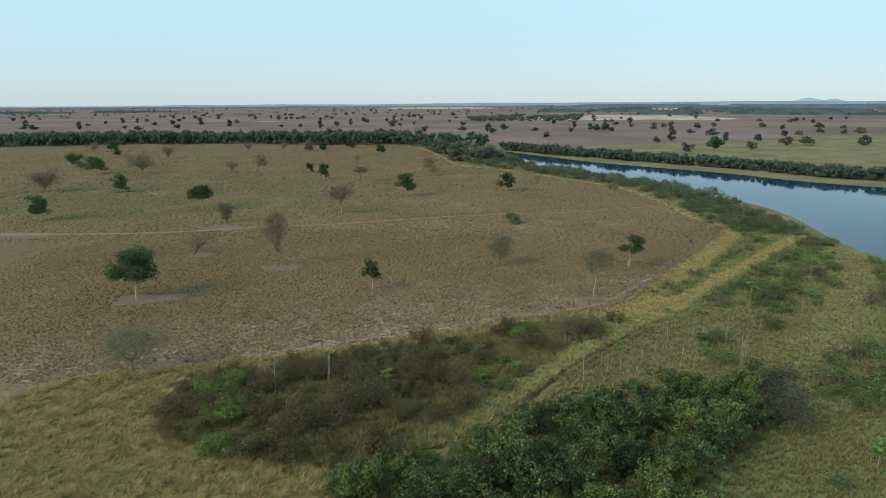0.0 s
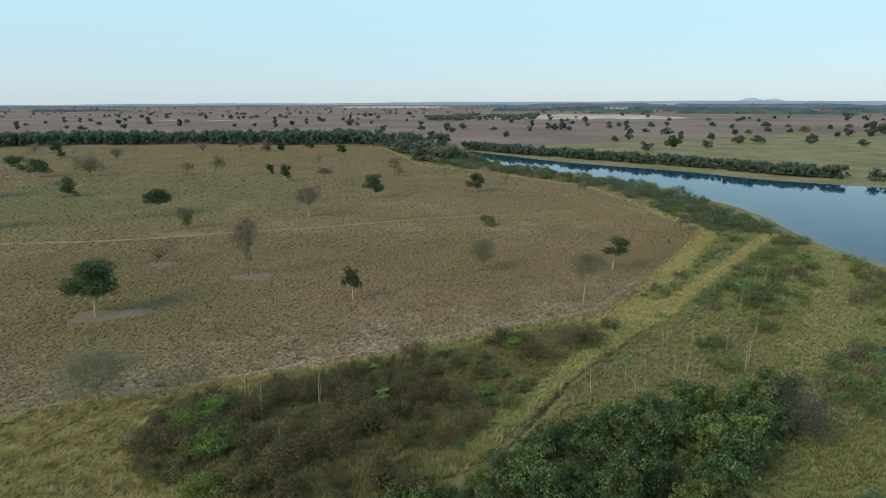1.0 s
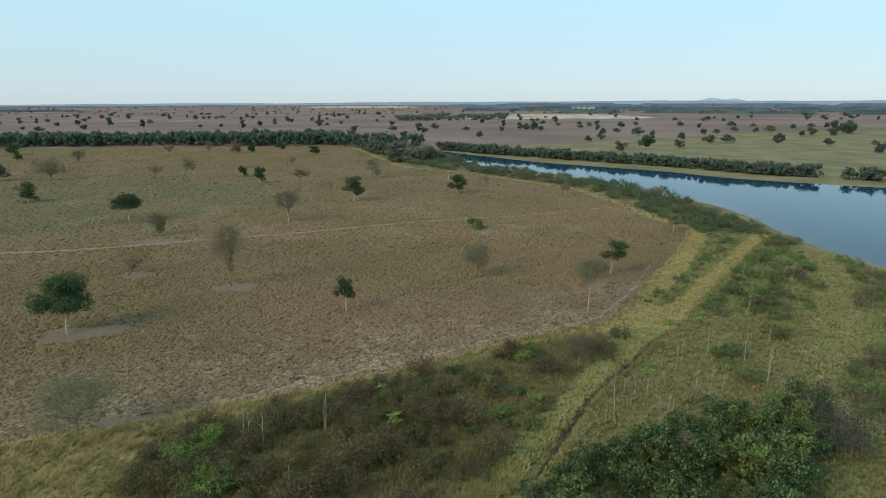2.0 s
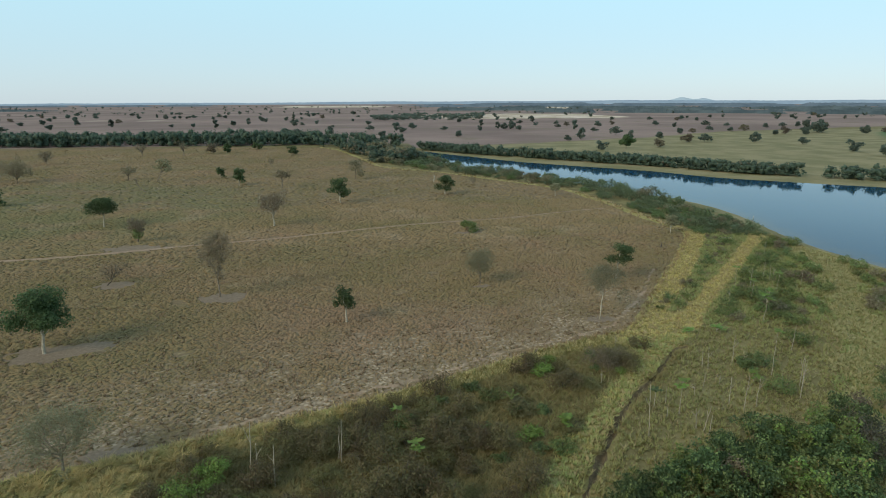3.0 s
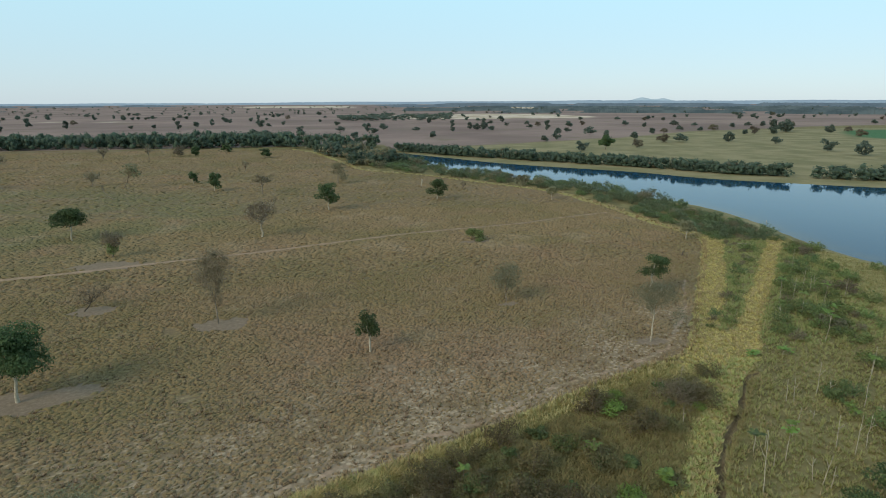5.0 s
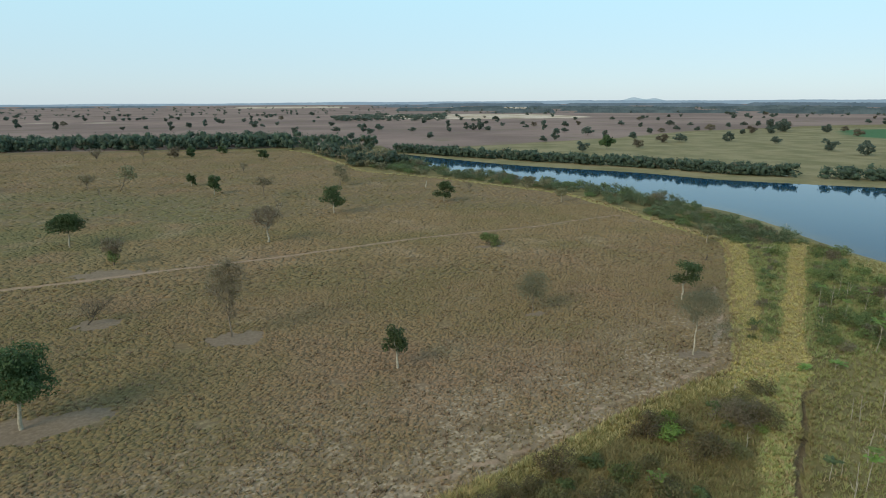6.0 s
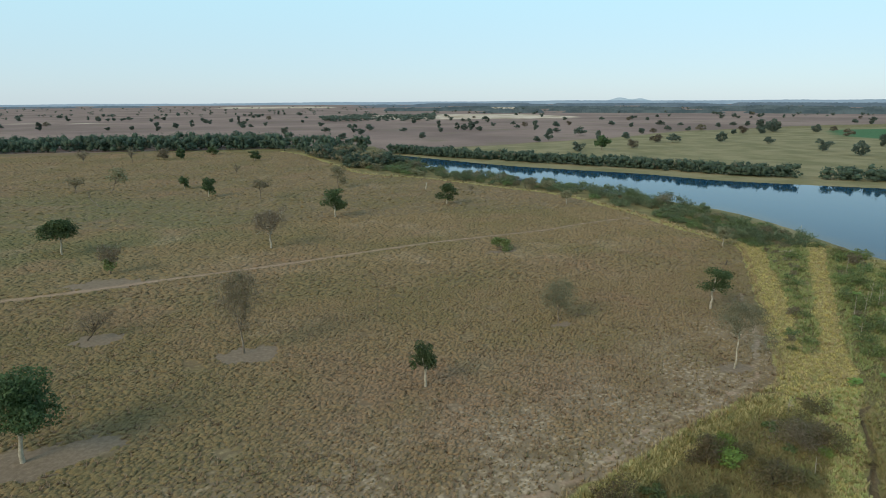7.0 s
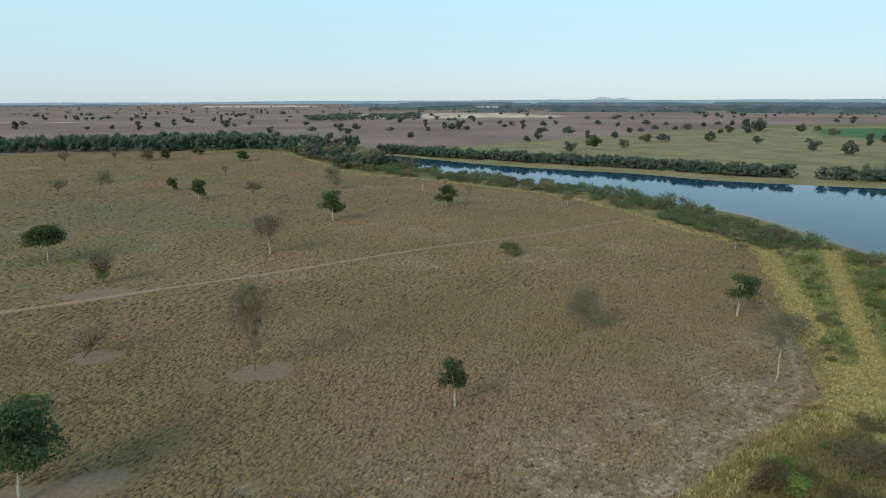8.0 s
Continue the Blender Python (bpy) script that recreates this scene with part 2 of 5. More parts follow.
    c = m.mix(m.maths("MULTIPLY", edge(za[2], 0.34, 1.6), 0.8), c, bare)
    trk = m.mix(m.ramp(fine, 0.3, 0.7), (0.30, 0.20, 0.132), (0.43, 0.295, 0.20))
    c = m.mix(m.maths("MULTIPLY", edge(zb[0], 0.3, 0.7), 0.8), c, trk)
    h = m.maths("ADD", m.maths("MULTIPLY", tuft, -0.7), m.maths("MULTIPLY", fine, 0.5))
    h = m.maths("MULTIPLY", h, m.maths("SUBTRACT", 1.0, za[2]))
    return m.surface(c, 0.95, m.bump(h, 0.6, 0.15), 0.1)


def water_material(name="river_water", deep=(0.005, 0.043, 0.090), shoal=(0.009, 0.053, 0.104), bed=None):
    m = Nodes(name)
    rip = m.noise(0.9, 3, 0.6)
    slow = m.noise(0.03, 3)
    c = m.mix(slow, deep, shoal)
    if bed:
        c = m.mix(m.maths("MULTIPLY", m.channels("shallows")[0], m.ramp(m.noise(0.25, 4, 0.6), 0.25, 0.6)), c, bed)
    return m.surface(c, m.maths("MULTIPLY_ADD", slow, 0.05, 0.02), m.bump(rip, 0.10, 0.03), 0.130, IOR=1.333)


GROUND, WATER, TUSSOCK = ground_material(), water_material(bed=(0.105, 0.088, 0.050)), tussock_material()
MOUND = mound_material()
POND = water_material("pond_water", (0.014, 0.034, 0.018), (0.022, 0.048, 0.026))


def far_material(name, a, b, scale):
    m = Nodes(name)
    return m.surface(m.mix(m.ramp(m.noise(scale, 5, 0.65), 0.35, 0.65), a, b), 1.0, spec=0.0)


def mesh(name, verts, faces, material, smooth=False):
    """A mesh from arrays of corners and of faces with three or four corners each."""
    verts, faces = np.asarray(verts, dtype=np.float32).reshape(-1, 3), np.asarray(faces, dtype=np.int32)
    me = bpy.data.meshes.new(name)
    k = faces.shape[1]
    me.vertices.add(len(verts))
    me.vertices.foreach_set("co", verts.ravel())
    me.loops.add(faces.size)
    me.loops.foreach_set("vertex_index", faces.ravel())
    me.polygons.add(len(faces))
    me.polygons.foreach_set("loop_start", np.arange(0, faces.size, k, dtype=np.int32))
    if smooth:
        me.polygons.foreach_set("use_smooth", np.ones(len(faces), dtype=bool))
    me.update(calc_edges=True)
    me.materials.append(material)
    return me


def part(name, me, parent, label=""):
    ob = new(name, me)
    ob.parent = parent
    return tagged(ob, label)


def thing(name, x, y, label, category, group="", z=0.0, turn=0.0):
    ob = new(name)
    ob.empty_display_size = 0.2
    ob.matrix_basis = pose(x, y, z, 0, 0, turn)
    return tagged(ob, label, category, group)


def unit(v):
    return v / np.maximum(np.linalg.norm(v, axis=-1, keepdims=True), 1e-9)


def leaves(rng, centers, outward, size, slim=0.62, wild=0.7, up=0.3):
    """Leaf sprays: one small four-cornered blade at each centre, turned more or less outward."""
    n = len(centers)
    nrm = unit(outward + wild * rng.normal(size=(n, 3)) + np.array([0, 0, up]))
    t = unit(np.cross(nrm, rng.normal(size=(n, 3))))
    b = np.cross(nrm, t)
    s = (size * rng.uniform(0.6, 1.35, n))[:, None]
    fold = nrm * s * 0.12
    v = np.stack([centers - t * s * 0.5, centers + b * s * slim * 0.5 - fold, centers + t * s * 0.5, centers - b * s * slim * 0.5 - fold], 1)
    return v.reshape(-1, 3), np.arange(4 * n).reshape(-1, 4)


def clumps(rng, n, size, blobs, shell=0.55):
    """n leaf sprays over a list of ellipsoid clumps (x, y, z, rx, ry, rz)."""
    blobs = np.array(blobs, dtype=float)
    area = (blobs[:, 3] * blobs[:, 4] * blobs[:, 5]) ** (2 / 3)
    pick = rng.choice(len(blobs), n, p=area / area.sum())
    d = unit(rng.normal(size=(n, 3)))
    r = rng.uniform(shell, 1.0, n) ** 0.7 * (1 + 0.13 * rng.normal(size=n))
    return leaves(rng, blobs[pick, :3] + d * r[:, None] * blobs[pick, 3:], d, size)


def tube(points, radii, sides=6):
    """A tapered limb along points."""
    p = np.array(points, dtype=float)
    d = unit(np.gradient(p, axis=0))
    ref = np.where(np.abs(d[:, 2:3]) > 0.9, [[1.0, 0, 0]], [[0, 0, 1.0]])
    a = unit(np.cross(d, ref))
    b = np.cross(d, a)
    ang = np.linspace(0, 2 * math.pi, sides, endpoint=False)
    ring = a[:, None] * np.cos(ang)[None, :, None] + b[:, None] * np.sin(ang)[None, :, None]
    v = (p[:, None] + ring * np.array(radii)[:, None, None]).reshape(-1, 3)
    f = [(i * sides + j, i * sides + (j + 1) % sides, (i + 1) * sides + (j + 1) % sides, (i + 1) * sides + j) for i in range(len(p) - 1) for j in range(sides)]
    return v, np.array(f)


def joined(pieces):
    vs, fs, k = [], [], 0
    for v, f in pieces:
        vs.append(v)
        fs.append(f + k)
        k += len(v)
    return np.concatenate(vs), np.concatenate(fs)


def bent(rng, a, b, n, sway):
    """n points from a to b along a slightly crooked line."""
    a, b = np.array(a, dtype=float), np.array(b, dtype=float)
    t = np.linspace(0, 1, n)[:, None]
    off = rng.normal(size=(n, 3)) * sway * np.linalg.norm(b - a)
    off[0] = off[-1] = 0
    return a + (b - a) * t + off * np.sin(math.pi * t)


def branches(rng, start, way, length, radius, depth, out, ends, spread=0.6, fork=3):
    """Limbs that fork again and again; fills out with tubes and ends with the tips."""
    way = unit(np.array(way, dtype=float))
    tip = start + way * length
    n = 4 if depth > 1 else 3
    pts = bent(rng, start, tip, n, 0.09)
    out.append((depth, tube(pts, np.linspace(radius, radius * 0.55, n), 6 if depth > 2 else 4 if depth == 2 else 3)))
    if depth == 0:
        ends.append(tip)
        return
    for k in range(fork):
        w = unit(way + spread * rng.normal(size=3) + np.array([0, 0, 0.12]))
        branches(rng, pts[-1] if k == 0 else pts[rng.integers(1, n)], w, length * rng.uniform(0.5, 0.8), radius * 0.55, depth - 1, out, ends, spread, fork)


# ---- kinds of plants ----
def leafy_tree(name, x, y, h, w, label, seed, leaf=GREEN_DARK, bark=BARK_PALE, n=2600, size=0.34, clear=0.36, nblobs=22, lean=0.0, flat=1.0, group="", light=None, limbs=5, lump=(0.26, 0.44)):
    """A tree with a clear bole, limbs and a lumpy crown of leaf sprays."""
    rng = np.random.default_rng(seed)
    root = thing(name, x, y, label, "tree", group)
    r0 = 0.017 * h + 0.045
    top = np.array([lean * h, 0.1 * rng.normal(), h * (clear + 0.18)])
    bole = bent(rng, (0, 0, -0.15), top, 6, 0.03)
    trunk = part("trunk", mesh("trunk", *tube(bole, np.linspace(r0 * 1.15, r0 * 0.6, 6), 8), bark, True), root)
    mid, rz, rx = h * (1 + clear) / 2, h * (1 - clear) / 2 * 1.04, w / 2 * 1.1
    blobs = []
    lobes = []
    for k in range(6):
        a, level = 2 * math.pi * (k + rng.uniform(0, 0.8)) / 5, (-0.62, 0.1, -0.3, 0.62, -0.05, 0.35)[k] + rng.uniform(-0.15, 0.15)
        env = math.sqrt(max(0.05, 1 - ((level + 0.18) / 1.12) ** 2)) * rng.uniform(0.22, 0.56)
        lobes.append((math.cos(a) * rx * env, math.sin(a) * rx * env, level * rz * flat * 0.98))
    for k in range(nblobs):
        q = lobes[k % 6]
        s = rng.uniform(*lump) * 0.9
        blobs.append((top[0] + q[0] + rng.normal() * rx * 0.19, q[1] + rng.normal() * rx * 0.19, mid + q[2] + rng.normal() * rz * 0.16, rx * s * 1.15, rx * s * 1.15, max(rz, rx * 0.5) * s))
    for k in range(limbs):
        b = blobs[k * (nblobs // 5)]
        limb = bent(rng, bole[3 + k % 3], b[:3], 5, 0.07)
        part("limb", mesh("limb", *tube(limb, np.linspace(r0 * 0.5, r0 * 0.14, 5), 5), bark, True), trunk)
    v, f = clumps(rng, n, size, blobs)
    me = mesh("crown", v, f, leaf)
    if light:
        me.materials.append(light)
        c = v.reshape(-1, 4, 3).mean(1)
        # second leaf colour in wavy patches, mostly high in the crown
        upper_pale = (np.sin(c[:, 0] * 2.1 + seed) + np.sin(c[:, 1] * 2.4) + 1.5 * (c[:, 2] - mid) / rz > 0.7) & (rng.uniform(size=n) < 0.55)
        me.polygons.foreach_set("material_index", upper_pale.astype(np.int32))
    part("crown", me, root)
    return root


def layered_tree(name, x, y, h, w, label, seed, tiers, leaf=GREEN_DARK, bark=BARK_PALE, group="", lean=0.0, size=0.24):
    """A tree whose crown lies in flat layers: tiers of (height share, width share, share aside)."""
    rng = np.random.default_rng(seed)
    root = thing(name, x, y, label, "tree", group)
    r0 = 0.016 * h + 0.05
    bole = bent(rng, (0, 0, -0.15), (lean * h, 0, h * 0.85), 7, 0.02)
    trunk = part("trunk", mesh("trunk", *tube(bole, np.linspace(r0 * 1.15, r0 * 0.4, 7), 8), bark, True), root)
    for level, wide, aside in tiers:
        mid = np.array([lean * h * level + aside * w, 0, h * level])
        blobs = []
        for k in range(9):
            a, q = rng.uniform(0, 2 * math.pi), math.sqrt(rng.uniform(0, 1)) * 0.66 * w * wide / 2
            blobs.append((mid[0] + math.cos(a) * q, mid[1] + math.sin(a) * q, mid[2] - 0.25 * q * q / w + rng.normal() * 0.08, w * wide * 0.23, w * wide * 0.23, h * 0.115))
        for k in range(3):
            part("limb", mesh("limb", *tube(bent(rng, bole[3], blobs[k][:3], 4, 0.05), np.linspace(r0 * 0.4, r0 * 0.12, 4), 5), bark, True), trunk)
        part("crown", mesh("crown", *clumps(rng, 1500, size, blobs, 0.3), leaf), root)
    return root


def bare_tree(name, x, y, h, w, label, seed, bark=BARK_GREY, leaf=GREY_DRY, nleaf=400, clear=0.35, limbs=6, size=0.16, lean=(0.0, 0.0), depth=3, group="", twig=1.0, girth=1.0):
    """A dry-season tree: bole, limbs that fork into twigs, and a thin haze of dry leaves."""
    rng = np.random.default_rng(seed)
    root = thing(name, x, y, label, "tree", group)
    r0 = (0.022 * h + 0.02) * girth
    top = np.array([lean[0] * h, lean[1] * h, h * clear])
    bole = bent(rng, (0, 0, -0.15), top, 5, 0.04)
    trunk = part("trunk", mesh("trunk", *tube(bole, np.linspace(r0 * 1.15, r0 * 0.7, 5), 7), bark, True), root)
    ends = []
    for k in range(limbs):
        a = 2 * math.pi * (k + rng.uniform(0, 0.7)) / limbs
        tilt = rng.uniform(0.25, 1.0)
        reach = np.array([math.cos(a) * w / 2 * tilt, math.sin(a) * w / 2 * tilt, h * (1 - clear) * rng.uniform(0.55, 0.95)])
        out = []
        branches(rng, bole[-1] if k % 2 == 0 else bole[3], reach, np.linalg.norm(reach) * 0.5, r0 * 0.55 * twig, depth, out, ends, 0.5)
        part("limb", mesh("limb", *joined([t for _, t in out]), bark, True), trunk)
    if nleaf:
        e = np.array(ends)
        c = e[rng.integers(0, len(e), nleaf)] + rng.normal(size=(nleaf, 3)) * 0.035 * h
        half = nleaf // 2
        d = unit(rng.normal(size=(half, 3)) + np.array([0, 0, 0.3])) * rng.uniform(0.45, 1.0, (half, 1))
        c[:half] = np.array([top[0], top[1], h * (0.48 + clear * 0.5)]) + d * np.array([w * 0.5, w * 0.5, h * (1 - clear) * 0.52])
        part("foliage", mesh("foliage", *leaves(rng, c, np.zeros((nleaf, 3)), size, wild=1.0), leaf), root, "thin dry foliage")
    return root


def shrub(name, x, y, h, w, label, seed, leaf=BROWN, n=900, size=0.20, stems=5, bark=BARK_DARK, group="", nblobs=12, category="shrub", z=0.0):
    """A many-stemmed shrub: stems from one root and a ragged, twiggy crown that reaches the ground."""
    rng = np.random.default_rng(seed)
    root = thing(name, x, y, label, category, group, z)
    blobs = []
    for k in range(nblobs):
        a, q = rng.uniform(0, 2 * math.pi), math.sqrt(rng.uniform(0, 1)) * 0.72
        zc = h * rng.uniform(0.22, 0.78) * (1 - 0.45 * q * q)
        s = rng.uniform(0.20, 0.36)
        blobs.append((math.cos(a) * w / 2 * q, math.sin(a) * w / 2 * q, zc, w * s * 0.62, w * s * 0.62, h * s * 0.75))
    for k in range(stems):
        pieces = []
        b = blobs[k % nblobs]
        tip = np.array([b[0] * 1.1, b[1] * 1.1, b[2] + b[5] * 0.7])
        pieces.append(tube(bent(rng, (rng.normal() * 0.1, rng.normal() * 0.1, -0.1), tip, 4, 0.08), np.linspace(0.05, 0.014, 4), 4))
        for j in range(3):
            d = unit(rng.normal(size=3) + np.array([0, 0, 0.6]))
            pieces.append(tube(bent(rng, tip - d * 0.1, tip + d * h * rng.uniform(0.12, 0.3), 3, 0.06), (0.016, 0.010, 0.004), 3))
        part("stem", mesh("stem", *joined(pieces), bark, True), root)
    part("foliage", mesh("foliage", *clumps(rng, n, size, blobs, 0.35), leaf), root)
    return root


def sapling(name, x, y, h, label, seed, leafy=1, lean=0.0, leaf=GREEN_LIGHT, group="saplings on the bank"):
    """A thin pale pole with a rosette of large lobed leaves at its head."""
    rng = np.random.default_rng(seed)
    root = thing(name, x, y, label, "sapling", group)
    top = np.array([lean * h, rng.normal() * 0.04 * h, h])
    stem = bent(rng, (0, 0, -0.1), top, 6, 0.007)
    trunk = part("trunk", mesh("trunk", *tube(stem, np.linspace(0.044, 0.020, 6), 5), BARK_PALE, True), root)
    heads = [top]
    for k in range(rng.integers(0, 3)):
        a = rng.uniform(0, 2 * math.pi)
        tip = stem[3] + np.array([math.cos(a) * 0.5, math.sin(a) * 0.5, 0.25 * h * rng.uniform(0.6, 1.2)])
        part("branch", mesh("branch", *tube(bent(rng, stem[3], tip, 4, 0.05), (0.03, 0.026, 0.02, 0.014), 4), BARK_PALE, True), trunk)
        heads.append(tip)
    for q in heads[: leafy + 1] if leafy else []:
        k = int(rng.integers(9, 14))
        a = np.linspace(0, 2 * math.pi, k, endpoint=False) + rng.uniform(0, 0.4, k)
        r = rng.uniform(0.2, 0.55, k)
        d = np.stack([np.cos(a), np.sin(a), rng.uniform(-0.25, 0.5, k)], 1)
        pieces = []
        for i in range(3):
            pieces.append(leaves(rng, q + d * (r * (0.5 + 0.35 * i))[:, None], np.tile([0, 0, 1.6], (k, 1)), 0.42, 0.7, 0.35))
        part("leaf_rosette", mesh("leaf_rosette", *joined(pieces), leaf), root)
    return root


# ---- plan of the land ----
def curve(points, steps=8):
    """A smooth line through a few plan points."""
    p = np.array(points, dtype=float)
    q = np.vstack([2 * p[0] - p[1], p, 2 * p[-1] - p[-2]])
    t = np.linspace(0, 1, steps, endpoint=False)[:, None]
    rows = [0.5 * (2 * b + (c - a) * t + (2 * a - 5 * b + 4 * c - d) * t**2 + (3 * b - a - 3 * c + d) * t**3) for a, b, c, d in zip(q, q[1:], q[2:], q[3:])]
    return np.vstack(rows + [p[-1:]])


def inside(poly, x, y):
    r = np.zeros(x.shape, dtype=bool)
    for (x0, y0), (x1, y1) in zip(poly, np.roll(poly, -1, axis=0)):
        if y0 != y1:
            r ^= ((y0 > y) != (y1 > y)) & (x < (x1 - x0) * (y - y0) / (y1 - y0) + x0)
    return r


def away(line, x, y):
    """The distance from an open line."""
    best = np.full(x.shape, 1e9)
    for (x0, y0), (x1, y1) in zip(line, line[1:]):
        dx, dy = x1 - x0, y1 - y0
        k = np.clip(((x - x0) * dx + (y - y0) * dy) / max(dx * dx + dy * dy, 1e-9), 0, 1)
        best = np.minimum(best, (x - x0 - k * dx) ** 2 + (y - y0 - k * dy) ** 2)
    return np.sqrt(best)


def depth_in(poly, x, y):
    """Signed distance: positive inside a closed outline."""
    d = away(np.vstack([poly, poly[:1]]), x, y)
    return np.where(inside(poly, x, y), d, -d)


EDGE_NEAR = curve([(-52, 30), (-46, 48), (-44.5, 57), (-41, 61.3), (-33, 63.8), (-25, 66.6), (-15, 70), (-4, 74.3), (8, 79.4), (16, 82.4), (22.2, 84.7), (24.0, 86.5), (27.0, 90.3), (33.4, 99.0), (43.5, 112.6), (57.4, 131.6), (61, 138)])
EDGE_FAR = curve([(61, 138), (60.5, 147), (59.3, 165), (58.8, 190), (56, 209), (43, 232), (23, 262), (2, 286), (-6, 325), (-19, 385), (-31, 412)])
PASTURE = np.vstack([EDGE_NEAR, EDGE_FAR[1:], [(-90, 421), (-170, 430), (-235, 424), (-298, 403), (-520, 300), (-520, 30)]])
BANK_NEAR = curve([(31.5, 372), (30.5, 335), (36, 290), (47, 265), (60, 245), (72, 216), (80, 197), (85.5, 181), (87.4, 168), (86, 152), (83, 139), (80.8, 127), (80.5, 116), (82, 103), (89, 82), (104, 50), (130, 10), (150, -60)])
BANK_FAR = curve([(31.5, 372), (38, 357), (52, 332), (70, 301), (90, 278), (112, 255), (128, 229), (148, 211), (168, 195), (215, 160), (290, 110), (400, 40), (520, -60)])
RIVER = np.vstack([BANK_NEAR, BANK_FAR[::-1][:-1]])
VERGE_NEAR = curve([(25.6, 86.4), (28.4, 90.0), (34.9, 98.1), (45.4, 111.4), (59.3, 130.6), (63.4, 136.5)])
TRACK_EAST = curve([(1.4, 53.4), (6.2, 59.4), (12, 65.8), (17.2, 71.6), (23.7, 78.0), (29.8, 83.8), (35.6, 90.4), (41.8, 97.2), (54.4, 110.4), (66, 122.8), (72.4, 129.6), (77, 134.5)])
JUNCTION = np.array([(16, 79.3), (23.2, 85.4), (28.8, 90.2), (33.2, 90.0), (31.8, 83.8), (26, 78.3), (20.5, 75.8)])
DITCH = curve([(3.4, 51.8), (5.9, 55.4), (11.2, 62.8), (15.2, 67.4), (20.1, 71.9), (24.6, 76.9), (27.4, 78.4)], 14)
# added soil cut that stands in for the shaded edge of tall rim grass
DARK_EDGE = curve([(17.3, 82.6), (20.3, 83.0), (21.6, 81.4), (22.2, 79.9), (21.2, 77.2)], 8)
CART_TRACK = curve([(-140, 131), (-102, 134), (-81, 135.6), (-66, 136.6), (-54, 139), (-30, 146.8), (-17, 151), (6, 157), (30, 163), (41, 166.8), (56, 170)])
SIDE_TRACK = curve([(-175, 330), (-154, 270), (-143, 230), (-134, 200), (-126, 166), (-122, 136)])
MARSH = np.array([(-30, -120), (-8, -8), (6, 20), (17, 34), (20, 42), (24, 49.5), (32, 52.5), (44, 58), (70, 64), (85, 60), (98, 30), (128, -120)])
IRRIGATED = curve([(440, 480), (410, 440), (396, 396), (410, 350), (520, 300), (700, 360), (720, 520), (640, 596), (560, 570), (490, 525), (440, 480)], 4)
PALE_BANK = curve([(35, 58), (41, 66), (53, 81), (69, 104), (78, 120)])
BARE_SPOTS = [(-47.6, 88.2, 5.2, 3.0), (-43.5, 89.6, 3.6, 2.0), (-31.2, 106.3, 4.3, 3.0), (-49.6, 116.0, 3.8, 2.5), (-55, 141.0, 7.0, 3.6), (-31, 64.6, 4.6, 1.4), (20.7, 89.0, 2.2, 1.3), (8.3, 106.4, 1.8, 0.9), (14, 145.5, 4.2, 0.9), (-100, 133, 12, 4)]


def graded(fine_from, fine_to, step, low, high, growth):
    mid = list(np.arange(fine_from, fine_to + step / 2, step))
    a, s = [], step
    while (mid[0] if not a else a[-1]) > low:
        s *= growth
        a.append((mid[0] if not a else a[-1]) - s)
    b, s = [], step
    while (mid[-1] if not b else b[-1]) < high:
        s *= growth
        b.append((mid[-1] if not b else b[-1]) + s)
    return np.array(a[::-1] + mid + b)


def patchy(x, y, s, seed):
    q = np.zeros(x.shape)
    for k in range(4):
        a = seed * 1.7 + k * 2.1
        q = q + np.sin((x * math.cos(a) + y * math.sin(a)) / s * (1 + 0.6 * k) + 3 * k + 1.6 * np.sin((x * math.sin(a) - y * math.cos(a)) / s * 0.9))
    return q / 4


def soft_step(v, lo, hi):
    k = np.clip((v - lo) / (hi - lo), 0, 1)
    return k * k * (3 - 2 * k)


def track_half(y):
    return np.interp(y, [55, 72, 84, 96, 130], [1.4, 1.4, 1.6, 1.4, 1.45])


def land_height(x, y, cut=0.0):
    """Gentle swells, the river's bed, the pond and, where cut, the bed under the ditch."""
    z = 0.10 * np.sin(x * 0.11 + 1.3 * np.sin(y * 0.05)) + 0.07 * np.sin(y * 0.17 + x * 0.06)
    near = np.abs(x) + np.abs(y - 200) < 700
    d = np.full(x.shape, -60.0)
    d[near] = depth_in(RIVER, x[near], y[near])
    z = z * soft_step(-d, 0, 12)
    z = z - 0.32 * soft_step(d, -3.5, 0.0) - 1.6 * soft_step(d, 0.0, 9.0)
    dd = np.full(x.shape, 9.0)
    by = (x > -5) & (x < 45) & (y > 40) & (y < 90)
    dd[by] = np.minimum(away(DITCH[6:-6], x[by], y[by]), away(DARK_EDGE[4:-4], x[by], y[by]) + 0.4)
    pond = np.sqrt(((x - 57.5) / 8.0) ** 2 + ((y - 69.5) / 2.7) ** 2)
    return z - cut * np.exp(-((dd / 0.85) ** 2)) - 1.1 * soft_step(1.25 - pond, 0.0, 0.6)


xs = graded(-66, 90, 1.0, -6500, 7500, 1.045)
ys = graded(36, 172, 1.0, -400, 5400, 1.030)
gx, gy = np.meshgrid(xs, ys)
gz = land_height(gx, gy, 0.62)
nx, ny = len(xs), len(ys)
idx = np.arange(nx * ny).reshape(ny, nx)
ground_me = mesh("ground", np.stack([gx, gy, gz], -1), np.stack([idx[:-1, :-1], idx[:-1, 1:], idx[1:, 1:], idx[1:, :-1]], -1).reshape(-1, 4), GROUND, True)
ground = tagged(new("ground", ground_me), "dry savanna ground with grazed tufted pasture and soil", "ground", kind="structure")


